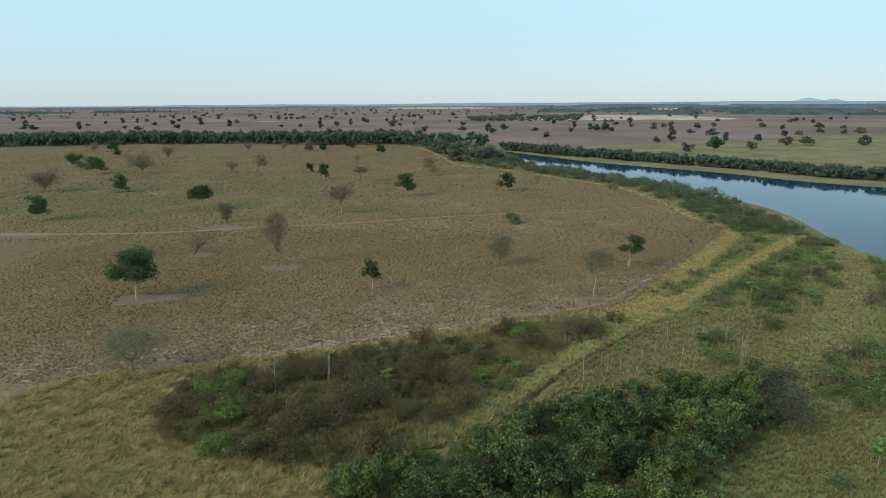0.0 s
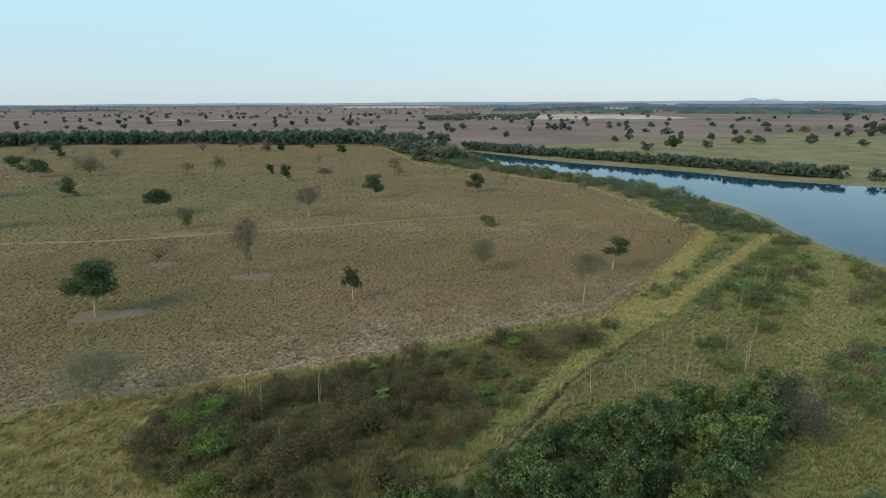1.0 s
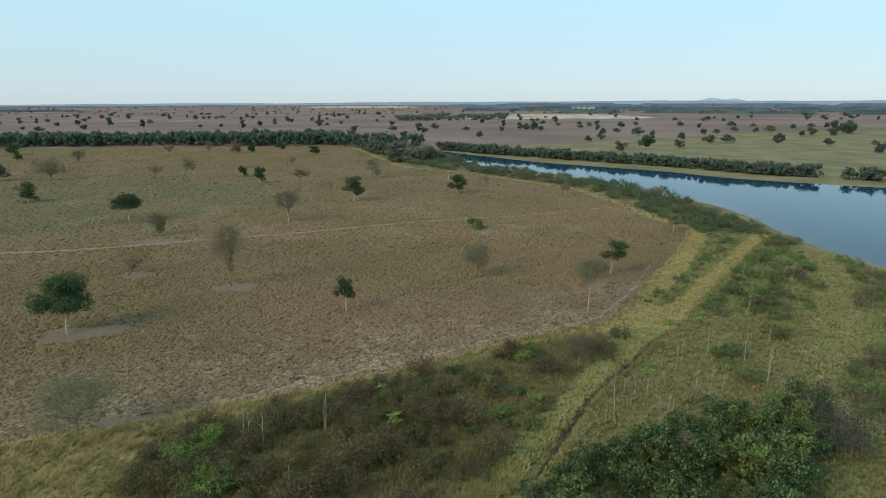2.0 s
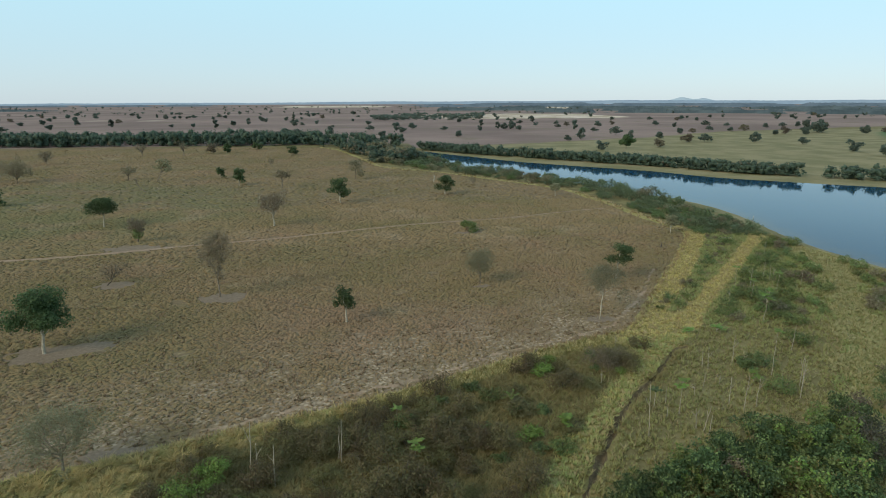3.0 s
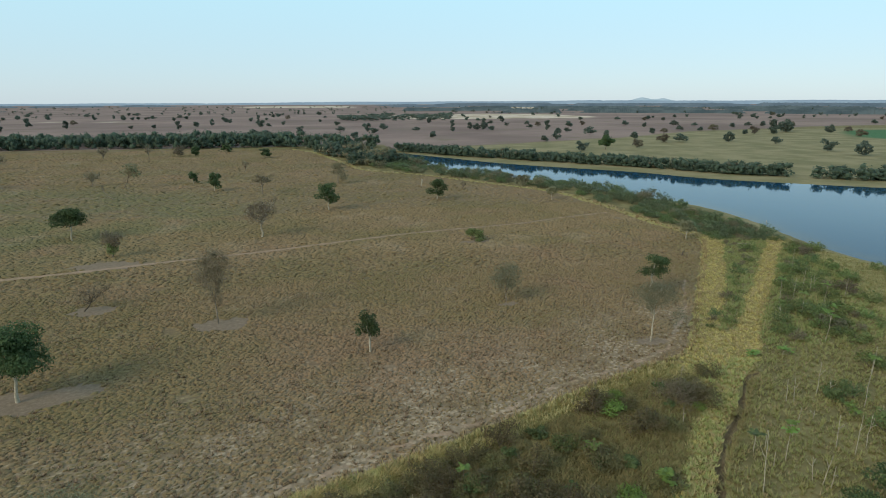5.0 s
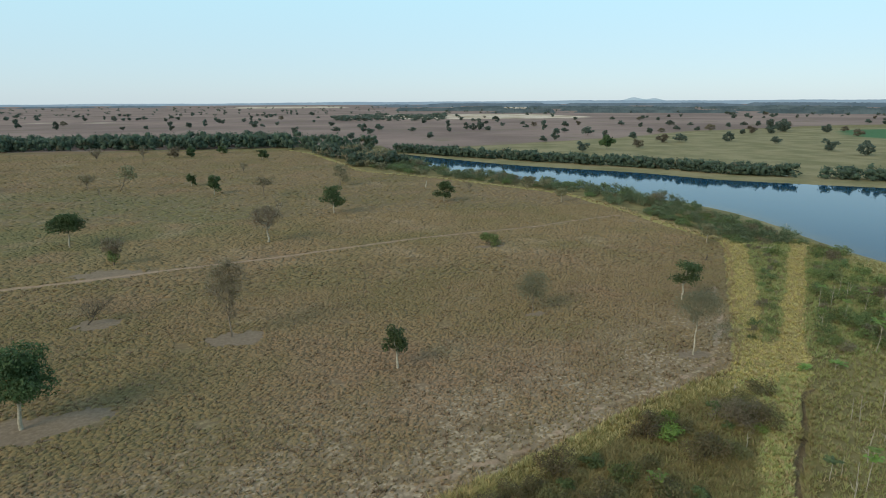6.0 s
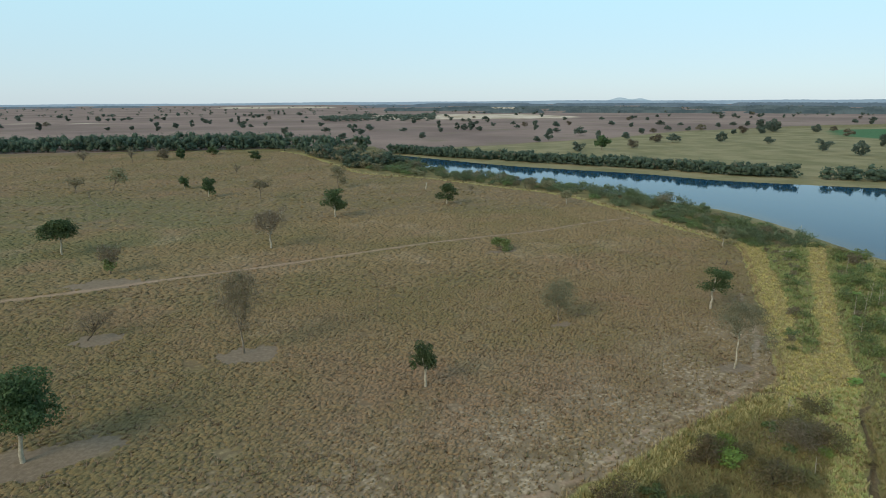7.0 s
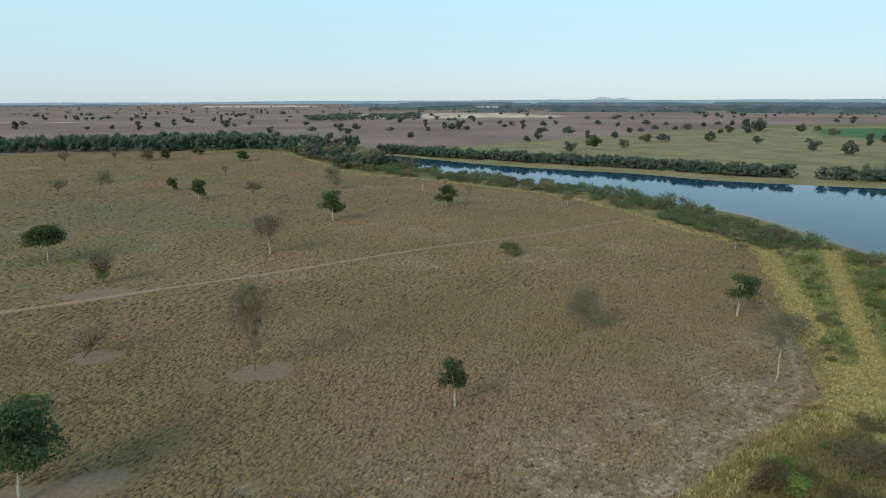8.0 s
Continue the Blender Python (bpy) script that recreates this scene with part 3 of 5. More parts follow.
def zones():
    """Shares of each kind of cover over the land."""
    x, y = gx, gy
    close = (np.abs(x) < 560) & (y < 520)

    def local(f, fill=-99.0):
        r = np.full(x.shape, fill)
        r[close] = f(x[close], y[close])
        return r

    dp = local(lambda a, b: depth_in(PASTURE, a, b))
    dr = local(lambda a, b: depth_in(RIVER, a, b))
    pasture = np.clip(0.5 + dp / 2.2, 0, 1)
    rim = local(lambda a, b: away(np.vstack([EDGE_NEAR[8:], EDGE_FAR[1:]]), a, b), 99.0)
    wide = np.where(y > 140, 2.6, 2.4)
    verge = np.where(dp < 0.1, np.clip(0.5 + (wide - rim) / 2.0, 0, 1), 0)
    strip = local(lambda a, b: away(VERGE_NEAR, a, b), 99.0)
    east = local(lambda a, b: away(TRACK_EAST, a, b) - track_half(b), 99.0)
    verge = np.maximum(verge, np.where(dp < 0.1, np.clip(0.5 + (1.9 - strip) / 1.2, 0, 1), 0))
    verge = np.maximum(verge, np.clip(0.5 - east / 1.2, 0, 1) * np.interp(y, [60, 84], [0.6, 1.0]))
    verge = np.maximum(verge, local(lambda a, b: np.clip(0.5 + depth_in(JUNCTION, a, b) / 1.6, 0, 1), 0.0))
    # grassy ground west of the thicket and along the water
    west = depth_in(np.array([(-75, -120), (-60, 20), (-46, 57), (-30, 63.5), (-25, 50), (-20, 46.5), (-11, 45.5), (-9, 40), (-11, 20), (-22, -10), (-45, -120)]), x, y)
    verge = np.maximum(verge, np.clip(0.5 + west / 3.0, 0, 1) * (dp < 0.1))
    gully = local(lambda a, b: away(DITCH, a, b), 99.0)
    verge = verge * soft_step(gully, 0.0, 0.55)
    shore = np.where((dr < 0) & (y < 175), np.clip(0.5 + (4.0 + dr) / 3, 0, 1), 0)
    bare = np.zeros(x.shape)
    for cx, cy, rx, ry in BARE_SPOTS:
        q = np.sqrt(((x - cx) / rx) ** 2 + ((y - cy) / ry) ** 2)
        bare = np.maximum(bare, np.clip(0.5 + (1 - q) * 1.6, 0, 1))
    trodden = np.where(dp > 0, np.clip(0.5 - np.abs(dp - 1.0) / 2.2, 0, 1), 0) * (y < 140)
    bare = np.maximum(bare, 0.35 * trodden)
    track = local(lambda a, b: np.clip(0.85 - away(CART_TRACK, a, b) / np.interp(a, [-110, -30, 40], [2.6, 1.5, 1.1]), 0, 1), 0.0)
    track = np.maximum(track, local(lambda a, b: np.clip(0.75 - away(SIDE_TRACK, a, b) / 6.0, 0, 1), 0.0))
    path = np.where((y < 112) & (x > -30), np.clip(0.78 - np.abs(dp - 1.6 - 0.4 * np.sin(x * 0.35) - 0.15 * np.sin(x * 1.7)) / 0.75, 0, 1), 0)
    track = np.maximum(track, path)
    # land beyond the river and beyond the forest
    beyond = (~inside(PASTURE, x, y)) & (x > np.interp(y, BANK_FAR[::-1, 1], BANK_FAR[::-1, 0], left=520, right=31)) & (y < 560)
    green_line = np.interp(x, [30, 120, 220, 330, 520, 900], [395, 425, 470, 540, 600, 640])
    flats = np.where(beyond | (dr > -2), np.clip(0.5 + (green_line - y) / 60.0, 0, 1), 0)
    flats = np.maximum(flats, shore * 0.8)
    plain = np.clip(0.5 + (y - np.where(x < 30, 432, green_line)) / 40.0, 0, 1)
    pale = np.exp(-(((x - 300) / 200) ** 4) - ((y - 1130) / 190) ** 4) * 0.9
    pale = np.maximum(pale, 0.50 * np.exp(-(((x + 330) / 110) ** 4) - ((y - 960) / 60) ** 4))
    pale = np.maximum(pale, 0.8 * np.exp(-(((x - 900) / 420) ** 4) - ((y - 2300) / 330) ** 4))
    pale = np.maximum(pale, 0.95 * np.exp(-(((x + 60) / 270) ** 4) - ((y - 2950) / 420) ** 4))
    irrigated = local(lambda a, b: np.clip(0.5 + depth_in(IRRIGATED, a, b) / 4, 0, 1), 0.0)
    marsh = np.clip(0.5 + depth_in(MARSH, x, y) / 2.5, 0, 1)
    marsh = np.maximum(marsh, local(lambda a, b: np.clip(0.35 + (2.6 - away(PALE_BANK, a, b)) / 3.5, 0, 0.7), 0.0))
    for name, rgb in (("zone_a", (pasture, verge, bare)), ("zone_b", (track, flats, plain)), ("zone_c", (pale, irrigated, marsh))):
        col = ground_me.color_attributes.new(name, "FLOAT_COLOR", "POINT")
        col.data.foreach_set("color", np.stack([*rgb, np.ones(x.shape)], -1).astype(np.float32).ravel())


zones()


def ditch(line, size=1.0):
    """A narrow washed-out ditch: grassy shoulders and a cut of dark soil. Also draws the dark grass edge."""
    d = unit(np.gradient(line, axis=0))
    side = np.stack([d[:, 1], -d[:, 0]], 1)
    k = np.arange(len(line))
    wide = 1 + 0.3 * np.sin(k * 1.1) + 0.2 * np.sin(k * 2.3 + 1)
    taper = np.clip(np.minimum(k, k[::-1]) / 8, 0.05, 1) * np.clip(0.85 + 0.35 * np.sin(k * 0.47) + 0.25 * np.sin(k * 0.23 + 2), 0.35, 1)
    rows = []
    for off, up, soil in ((-1.3, -0.14, 0), (-0.8, -0.02, 0), (-0.36, 0.03, 1), (-0.17, -0.38, 1), (0.17, -0.38, 1), (0.36, 0.03, 1), (0.8, -0.02, 0), (1.3, -0.14, 0)):
        q = line + side * (off * size * (wide * taper if soil else 1.0 + 0 * wide))[:, None]
        rows.append(np.column_stack([q, land_height(q[:, 0], q[:, 1]) + up * (taper if up < -0.3 else 1.0)]))
    v, n = np.stack(rows, 1), len(rows)
    f = [(i * n + j, i * n + j + 1, (i + 1) * n + j + 1, (i + 1) * n + j) for i in range(len(line) - 1) for j in range(n - 1)]
    me = mesh("ditch", v, np.array(f), MOUND)
    # the cut's faces take a darker soil colour than the shoulders
    me.materials.append(bark_material("dark_cut_soil", (0.115, 0.085, 0.046), (0.19, 0.145, 0.082)))
    me.polygons.foreach_set("material_index", np.array([int(j in (2, 3, 4)) for i in range(len(line) - 1) for j in range(n - 1)], dtype=np.int32))
    return tagged(new("ditch", me), "narrow ditch-shaped cut of dark soil beside the track", "ditch", kind="structure")


ditch(DITCH)
ditch(DARK_EDGE, 0.6)


def sheet(outline, z):
    """A flat sheet over a closed outline."""
    bm = bmesh.new()
    bm.faces.new([bm.verts.new((px, py, z)) for px, py in outline])
    bmesh.ops.triangulate(bm, faces=bm.faces[:])
    me = bpy.data.meshes.new("sheet")
    bm.to_mesh(me)
    bm.free()
    return me


def river_surface(step=3.0):
    """The river's level sheet, which runs in under its banks; the shallows of the near shore show their bed."""
    wx, wy = np.meshgrid(np.arange(24, 522, step), np.arange(-62, 378, step))
    depth = depth_in(RIVER, wx, wy)
    shallow = np.exp(-np.maximum(away(BANK_NEAR, wx, wy), 0) / 3.2) * soft_step(-wy, -215, -175)
    n = wx.shape[1]
    i, j = np.meshgrid(np.arange(wx.shape[0] - 1), np.arange(n - 1), indexing="ij")
    keep = np.maximum.reduce([depth[:-1, :-1], depth[:-1, 1:], depth[1:, :-1], depth[1:, 1:]]) > -1.5
    k = (i * n + j)[keep]
    me = mesh("water", np.stack([wx, wy, np.full(wx.shape, -0.33)], -1), np.stack([k, k + 1, k + n + 1, k + n], -1), WATER, True)
    col = me.color_attributes.new("shallows", "FLOAT_COLOR", "POINT")
    col.data.foreach_set("color", np.stack([shallow, shallow, shallow, np.ones(wx.shape)], -1).astype(np.float32).ravel())
    return me


tagged(new("water", river_surface()), "calm blue river water mirroring sky and banks", "river", kind="structure")

ang = np.linspace(0, 2 * math.pi, 40, endpoint=False)
pond_me = sheet(np.stack([57.5 + 9.6 * np.cos(ang), 69.5 + 3.3 * np.sin(ang)], 1), -0.34)
pond_me.materials.append(POND)
tagged(new("water", pond_me), "small dark green backwater pond behind the bank", "pond", kind="structure")

# far skyline and hills; distance haze is painted into their blue-grey base colours
HAZED_RIDGE = far_material("hazed_wooded_ridge", (0.27, 0.33, 0.39), (0.32, 0.38, 0.44), 0.004)
HAZED_HILL = far_material("hazed_blue_hills", (0.42, 0.49, 0.54), (0.46, 0.53, 0.57), 0.002)


def ridge(name, radius, base, height, rough, seed, a0, a1, material, label, profile=None, taper=False, rise=False):
    rng = np.random.default_rng(seed)
    a = np.radians(np.linspace(a0, a1, 900))
    top = np.full(a.shape, height) if not rise else np.interp(np.degrees(a), (-30, 0, 20, 40), (9, 16, 23, 25))
    for k in range(1, 8):
        top = top + rough / k * np.sin(a * (5 + 11 * k) + rng.uniform(0, 6))
    top = top + rough * 0.35 * rng.normal(size=a.shape)
    if taper:
        gaps = 0.5 + 0.9 * np.sin(a * 23 + seed) + 0.7 * np.sin(a * 51 + 2.0 * seed) + 0.4 * np.sin(a * 117 + seed)
        top = top * soft_step(gaps, -0.9, -0.1) * soft_step(np.degrees(a), a0, a0 + 3) * soft_step(-np.degrees(a), -a1, -a1 + 3) + 0.8 * rng.normal(size=a.shape)
    if profile is not None:
        top = profile(np.degrees(a))
    px, py = -12 + radius * np.sin(a), 20 + radius * np.cos(a)
    rows = [np.stack([px * s, py * s, z], 1) for s, z in ((0.985, np.full(a.shape, base)), (1.0, top), (1.02, np.full(a.shape, base)))]
    v, n = np.vstack(rows), len(a)
    f = [(r * n + i, r * n + i + 1, (r + 1) * n + i + 1, (r + 1) * n + i) for r in range(2) for i in range(n - 1)]
    return tagged(new(name, mesh(name, v, np.array(f), material, True)), label, "backdrop", kind="structure")


# haze painted into the wood colours, paler and bluer in the farther rows
HAZED_WOOD_A = far_material("hazed_woods", (0.075, 0.096, 0.100), (0.125, 0.148, 0.148), 0.02)
HAZED_WOOD_B = far_material("hazed_farther_woods", (0.115, 0.145, 0.172), (0.165, 0.195, 0.218), 0.012)
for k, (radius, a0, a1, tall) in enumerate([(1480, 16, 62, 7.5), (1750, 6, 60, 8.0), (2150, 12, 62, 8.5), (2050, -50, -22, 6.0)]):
    ridge("backdrop", radius, -3, tall, 1.0, 20 + k, a0, a1, HAZED_WOOD_A, "woods far out on the plain, greyed with painted haze", taper=True)
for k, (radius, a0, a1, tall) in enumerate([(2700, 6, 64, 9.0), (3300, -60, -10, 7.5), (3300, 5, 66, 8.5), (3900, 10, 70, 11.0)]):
    ridge("backdrop", radius, -3, tall, 1.2, 30 + k, a0, a1, HAZED_WOOD_B, "woods farther out on the plain, blue-grey with painted haze", taper=True)
ridge("backdrop", 4500, -4, 25.0, 1.6, 3, -60, 80, HAZED_RIDGE, "low wooded skyline with blue haze painted into its colour", rise=True)
ridge("backdrop", 4640, 0, 0, 0, 4, 24, 36, HAZED_HILL, "hills above the skyline, painted pale blue for haze",
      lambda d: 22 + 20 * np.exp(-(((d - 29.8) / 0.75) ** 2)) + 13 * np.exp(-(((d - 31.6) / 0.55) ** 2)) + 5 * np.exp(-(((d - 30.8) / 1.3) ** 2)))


# ---- trees of the pasture ----
G_P = "trees of the pasture"
leafy_tree("tree", -48.1, 88.6, 8.3, 7.0, "broad dark green tree with a pale bole in bare soil", 11, n=9000, size=0.27, clear=0.27, nblobs=34, group=G_P)
leafy_tree("tree", -13.1, 93.4, 4.9, 3.0, "small dark green tree on a thin pale stem", 13, n=2200, size=0.22, clear=0.30, nblobs=16, group=G_P)
layered_tree("tree", 30.9, 106.2, 6.2, 5.0, "flat-topped dark green tree in two layers on a pale stem", 14, ((0.85, 0.9, 0.05), (0.62, 1.0, -0.04)), group=G_P, lean=0.05)
leafy_tree("tree", -14.8, 190.5, 7.1, 6.4, "round dark green tree with a forked pale bole", 16, n=2800, size=0.38, clear=0.24, group=G_P)
leafy_tree("tree", 17.6, 202.0, 6.4, 6.0, "dense round dark green tree on a short bole", 17, n=2200, size=0.42, clear=0.18, group=G_P)
leafy_tree("tree", 50.8, 194.5, 3.9, 3.8, "small olive tree with a pale slanting stem", 19, leaf=GREY_GREEN, n=700, size=0.35, clear=0.4, group=G_P)
leafy_tree("tree", -110.4, 200.4, 5.6, 6.6, "dark green tree leaning from its short stem", 20, n=1800, size=0.45, clear=0.18, group=G_P)
layered_tree("tree", -68.8, 165.0, 7.2, 8.8, "umbrella-shaped dark green tree on a slender stem", 23, ((0.86, 0.55, 0.04), (0.74, 0.86, 0.02), (0.62, 1.0, -0.02)), group=G_P, size=0.40)
leafy_tree("tree", -103.3, 149.7, 7.0, 6.0, "tall dark green tree on a pale bole", 24, n=2200, size=0.42, clear=0.25, group=G_P)
leafy_tree("tree", -173.2, 277.4, 6.6, 9.6, "wide low green tree in the pasture", 26, n=1500, size=0.6, clear=0.1, group=G_P)
leafy_tree("tree", -149.0, 252.6, 7.6, 9.2, "wide green tree with a ragged crown", 27, n=1700, size=0.55, clear=0.12, group=G_P)
leafy_tree("tree", -206.8, 372.2, 6.4, 7.7, "dark green tree before the forest edge", 28, n=1000, size=0.7, clear=0.15, group=G_P)
leafy_tree("tree", -188.7, 343.8, 2.9, 5.0, "low dark green tree in pasture", 29, n=600, size=0.6, clear=0.1, group=G_P)
leafy_tree("tree", -60.0, 255.6, 4.2, 3.9, "small round dark green tree in pasture", 30, n=900, size=0.5, clear=0.15, group=G_P)
leafy_tree("tree", -49.9, 234.5, 6.0, 4.8, "dense dark green tree on a thin stem", 31, n=1300, size=0.48, clear=0.2, group=G_P)
leafy_tree("tree", -41.6, 351.8, 5.4, 6.2, "dark green tree near the far pasture edge", 32, n=900, size=0.7, clear=0.18, group=G_P)
leafy_tree("tree", -78.9, 373.3, 5.1, 5.3, "dark green tree before the forest edge", 33, n=800, size=0.7, clear=0.15, group=G_P)
leafy_tree("tree", -66.0, 396.1, 4.6, 6.2, "dark green tree against the forest edge", 34, n=800, size=0.7, clear=0.12, group=G_P)
leafy_tree("tree", 57.6, 137.5, 4.2, 4.4, "olive tree with a pale stem at the field corner", 35, leaf=GREY_GREEN, n=900, size=0.33, clear=0.38, group=G_P)
leafy_tree("tree", -34.2, 224.2, 6.4, 6.3, "flat brown umbrella tree with thin dry leaves", 36, leaf=GREY_DRY, bark=BARK_GREY, n=900, size=0.36, clear=0.5, flat=0.9, group=G_P)
leafy_tree("tree", -9.6, 244.8, 8.0, 7.4, "grey-green half-leafless tree in the pasture", 37, leaf=GREY_GREEN, bark=BARK_GREY, n=1000, size=0.45, clear=0.2, group=G_P)
leafy_tree("tree", -86.5, 369.2, 6.0, 6.9, "round grey-brown dry tree", 38, leaf=GREY_DRY, bark=BARK_GREY, n=800, size=0.6, clear=0.12, group=G_P)
two_toned = leafy_tree("tree", -56.0, 147.6, 5.6, 3.8, "narrow brownish tree with green low leaves", 39, leaf=WITHERED, bark=BARK_GREY, n=1300, size=0.26, clear=0.30, group=G_P)
part("lower_crown", mesh("lower_crown", *clumps(np.random.default_rng(44), 620, 0.26, [(0.1, -0.2, 1.6, 1.1, 1.1, 0.9), (-0.4, 0.1, 2.3, 0.8, 0.8, 0.7)], 0.3), GREEN_LEAF), two_toned, "fresh green lower leaves")
leafy_tree("tree", -80.9, 248.5, 8.6, 6.8, "grey-green tree on a long slanting bole", 40, leaf=GREY_GREEN, bark=BARK_GREY, n=700, size=0.5, clear=0.48, lean=0.3, group=G_P)
shrub("bush", 14.0, 146.6, 3.0, 4.8, "rounded green bush on worn soil", 41, GREEN_LEAF, 1900, 0.26, group=G_P, category="bush")
withering = bare_tree("tree", -31.9, 107.0, 10.6, 4.6, "tall half-dead tree with thinning brown leaves and darker clumps", 42, BARK_GREY, WITHERED, 3400, 0.34, 7, 0.16, group=G_P, girth=0.45, twig=0.8)
low = np.random.default_rng(43)
tangle = clumps(low, 2300, 0.18, [(1.5, -0.4, 9.0, 0.9, 0.9, 0.9), (0.6, -0.2, 5.9, 0.9, 0.9, 0.8), (-1.1, 0.2, 8.5, 1.1, 1.1, 1.0), (0.1, 0.2, 9.5, 1.1, 1.1, 0.9), (-0.6, 0.0, 7.2, 1.0, 1.0, 0.9), (0.5, -0.1, 7.5, 1.0, 1.0, 1.0), (0.4, -0.1, 4.6, 0.5, 0.5, 0.8), (0.5, -0.1, 3.2, 0.7, 0.7, 0.8)], 0.1)
tangle_me = mesh("crown", *tangle, WITHERED)
tangle_me.materials.append(HAZE_BROWN)
mids = tangle[0].reshape(-1, 4, 3).mean(1)
tangle_me.polygons.foreach_set("material_index", ((mids[:, 0] > 0.4) | (mids[:, 2] < 6.6)).astype(np.int32))
part("crown", tangle_me, withering, "thinning crown with denser dark brown clumps")
bare_tree("bare_tree", 20.7, 89.0, 7.5, 6.4, "thinly leaved tree with a pale slender trunk", 43, BARK_PALE, WISPY, 5600, 0.62, 6, 0.14, lean=(0.02, 0), group=G_P, girth=0.5, twig=0.7)
bare_tree("bare_tree", -29.9, 160.6, 7.8, 7.2, "leafless grey tree with a pale trunk", 44, BARK_PALE, WITHERED, 3600, 0.46, 7, 0.22, group=G_P, twig=1.4)
bare_tree("bare_tree", -135.7, 200.6, 7.0, 11.0, "wide leafless grey-brown tree", 45, BARK_GREY, WITHERED, 2600, 0.25, 8, 0.36, group=G_P, twig=1.6)
bare_tree("bare_tree", -130.0, 254.4, 7.6, 13.5, "very wide leafless grey-brown tree", 46, BARK_GREY, WITHERED, 3200, 0.25, 9, 0.40, group=G_P, twig=1.8)
bare_tree("bare_tree", -150.0, 322.1, 6.2, 7.4, "round leafless brown tree", 47, BARK_GREY, WITHERED, 1200, 0.2, 6, 0.4, group=G_P, twig=1.8)
bare_tree("bare_tree", -93.0, 256.0, 5.2, 6.4, "small leafless grey tree", 48, BARK_GREY, GREY_DRY, 900, 0.35, 5, 0.3, group=G_P, twig=1.6)
bare_tree("bare_tree", -76.2, 221.4, 5.4, 3.0, "thin dead tree leaning far over", 49, BARK_GREY, GREY_DRY, 60, 0.55, 3, 0.2, lean=(-0.6, 0.2), group=G_P, twig=1.4)
bare_tree("bare_tree", -121.0, 364.0, 6.4, 8.0, "pale leafless tree before the forest", 50, BARK_GREY, GREY_DRY, 500, 0.3, 6, 0.4, group=G_P, twig=2.0)
bare_tree("bare_tree", -97.9, 356.7, 8.2, 4.0, "tall thin leafless tree before the forest", 51, BARK_GREY, GREY_DRY, 200, 0.4, 5, 0.4, group=G_P, twig=2.0)
bare_tree("bare_tree", -45.8, 293.4, 4.3, 3.8, "small pale leafless tree", 52, BARK_GREY, GREY_DRY, 260, 0.3, 5, 0.3, group=G_P, twig=1.8)
bare_tree("bare_tree", 30.2, 220.4, 3.2, 3.0, "small leafless tree near the grass verge", 53, BARK_GREY, GREY_DRY, 160, 0.25, 5, 0.25, group=G_P, twig=1.6)
bare_tree("bare_tree", 8.2, 107.4, 5.9, 5.2, "grey-green thin-leaved tree over worn soil", 54, BARK_GREY, WISPY, 4200, 0.26, 7, 0.16, group=G_P, girth=0.6, twig=0.7)
bare_tree("bare_tree", -35.3, 62.6, 5.5, 8.0, "wide grey-olive thin-leaved tree at the pasture edge", 55, BARK_GREY, WISPY, 9000, 0.30, 9, 0.12, group=G_P, girth=0.8, twig=0.7)
bare_tree("bare_tree", -214.2, 363.9, 6.6, 8.4, "leafless brown tree before the forest", 56, BARK_GREY, GREY_DRY, 420, 0.25, 6, 0.4, group=G_P, twig=2.0)
bare_tree("bare_tree", -285.4, 397.2, 5.4, 7.4, "leafless brown tree at the forest edge", 57, BARK_GREY, GREY_DRY, 420, 0.25, 6, 0.4, group=G_P, twig=2.0)
bare_tree("bare_tree", -51.0, 116.2, 3.6, 4.8, "small crooked dark tree with a haze of twigs on bare soil", 58, BARK_DARK, WITHERED, 1700, 0.34, 7, 0.11, lean=(0.3, 0.05), group=G_P, twig=1.2)


def dead_trunk(x, y, h):
    root = thing("dead_trunk", x, y, "short pale dead trunk standing near the grass verge", "trunk", G_P)
    rng = np.random.default_rng(61)
    stem = bent(rng, (0, 0, -0.1), (0.15, 0, h), 5, 0.03)
    part("stem", mesh("stem", *tube(stem, np.linspace(0.26, 0.16, 5), 7), BARK_PALE, True), root)
    part("snag", mesh("snag", *tube(bent(rng, stem[3], stem[3] + np.array([0.5, 0.1, 0.6]), 3, 0.05), (0.10, 0.07, 0.03), 5), BARK_PALE, True), root)


dead_trunk(18.2, 232.4, 2.4)


def stump(x, y, h, seed):
    rng = np.random.default_rng(seed)
    root = thing("tree_stump", x, y, "weathered dark tree stump in the pasture", "stump", G_P)
    part("stem", mesh("stem", *tube(bent(rng, (0, 0, -0.1), (0.1, 0, h), 4, 0.06), (0.2, 0.16, 0.13, 0.08), 7), BARK_DARK), root)
    part("snag", mesh("snag", *tube(bent(rng, (0.05, 0, h * 0.6), (0.35, 0.1, h * 0.95), 3, 0.05), (0.06, 0.05, 0.02), 5), BARK_DARK), root)


stump(49.3, 126.0, 0.9, 5)


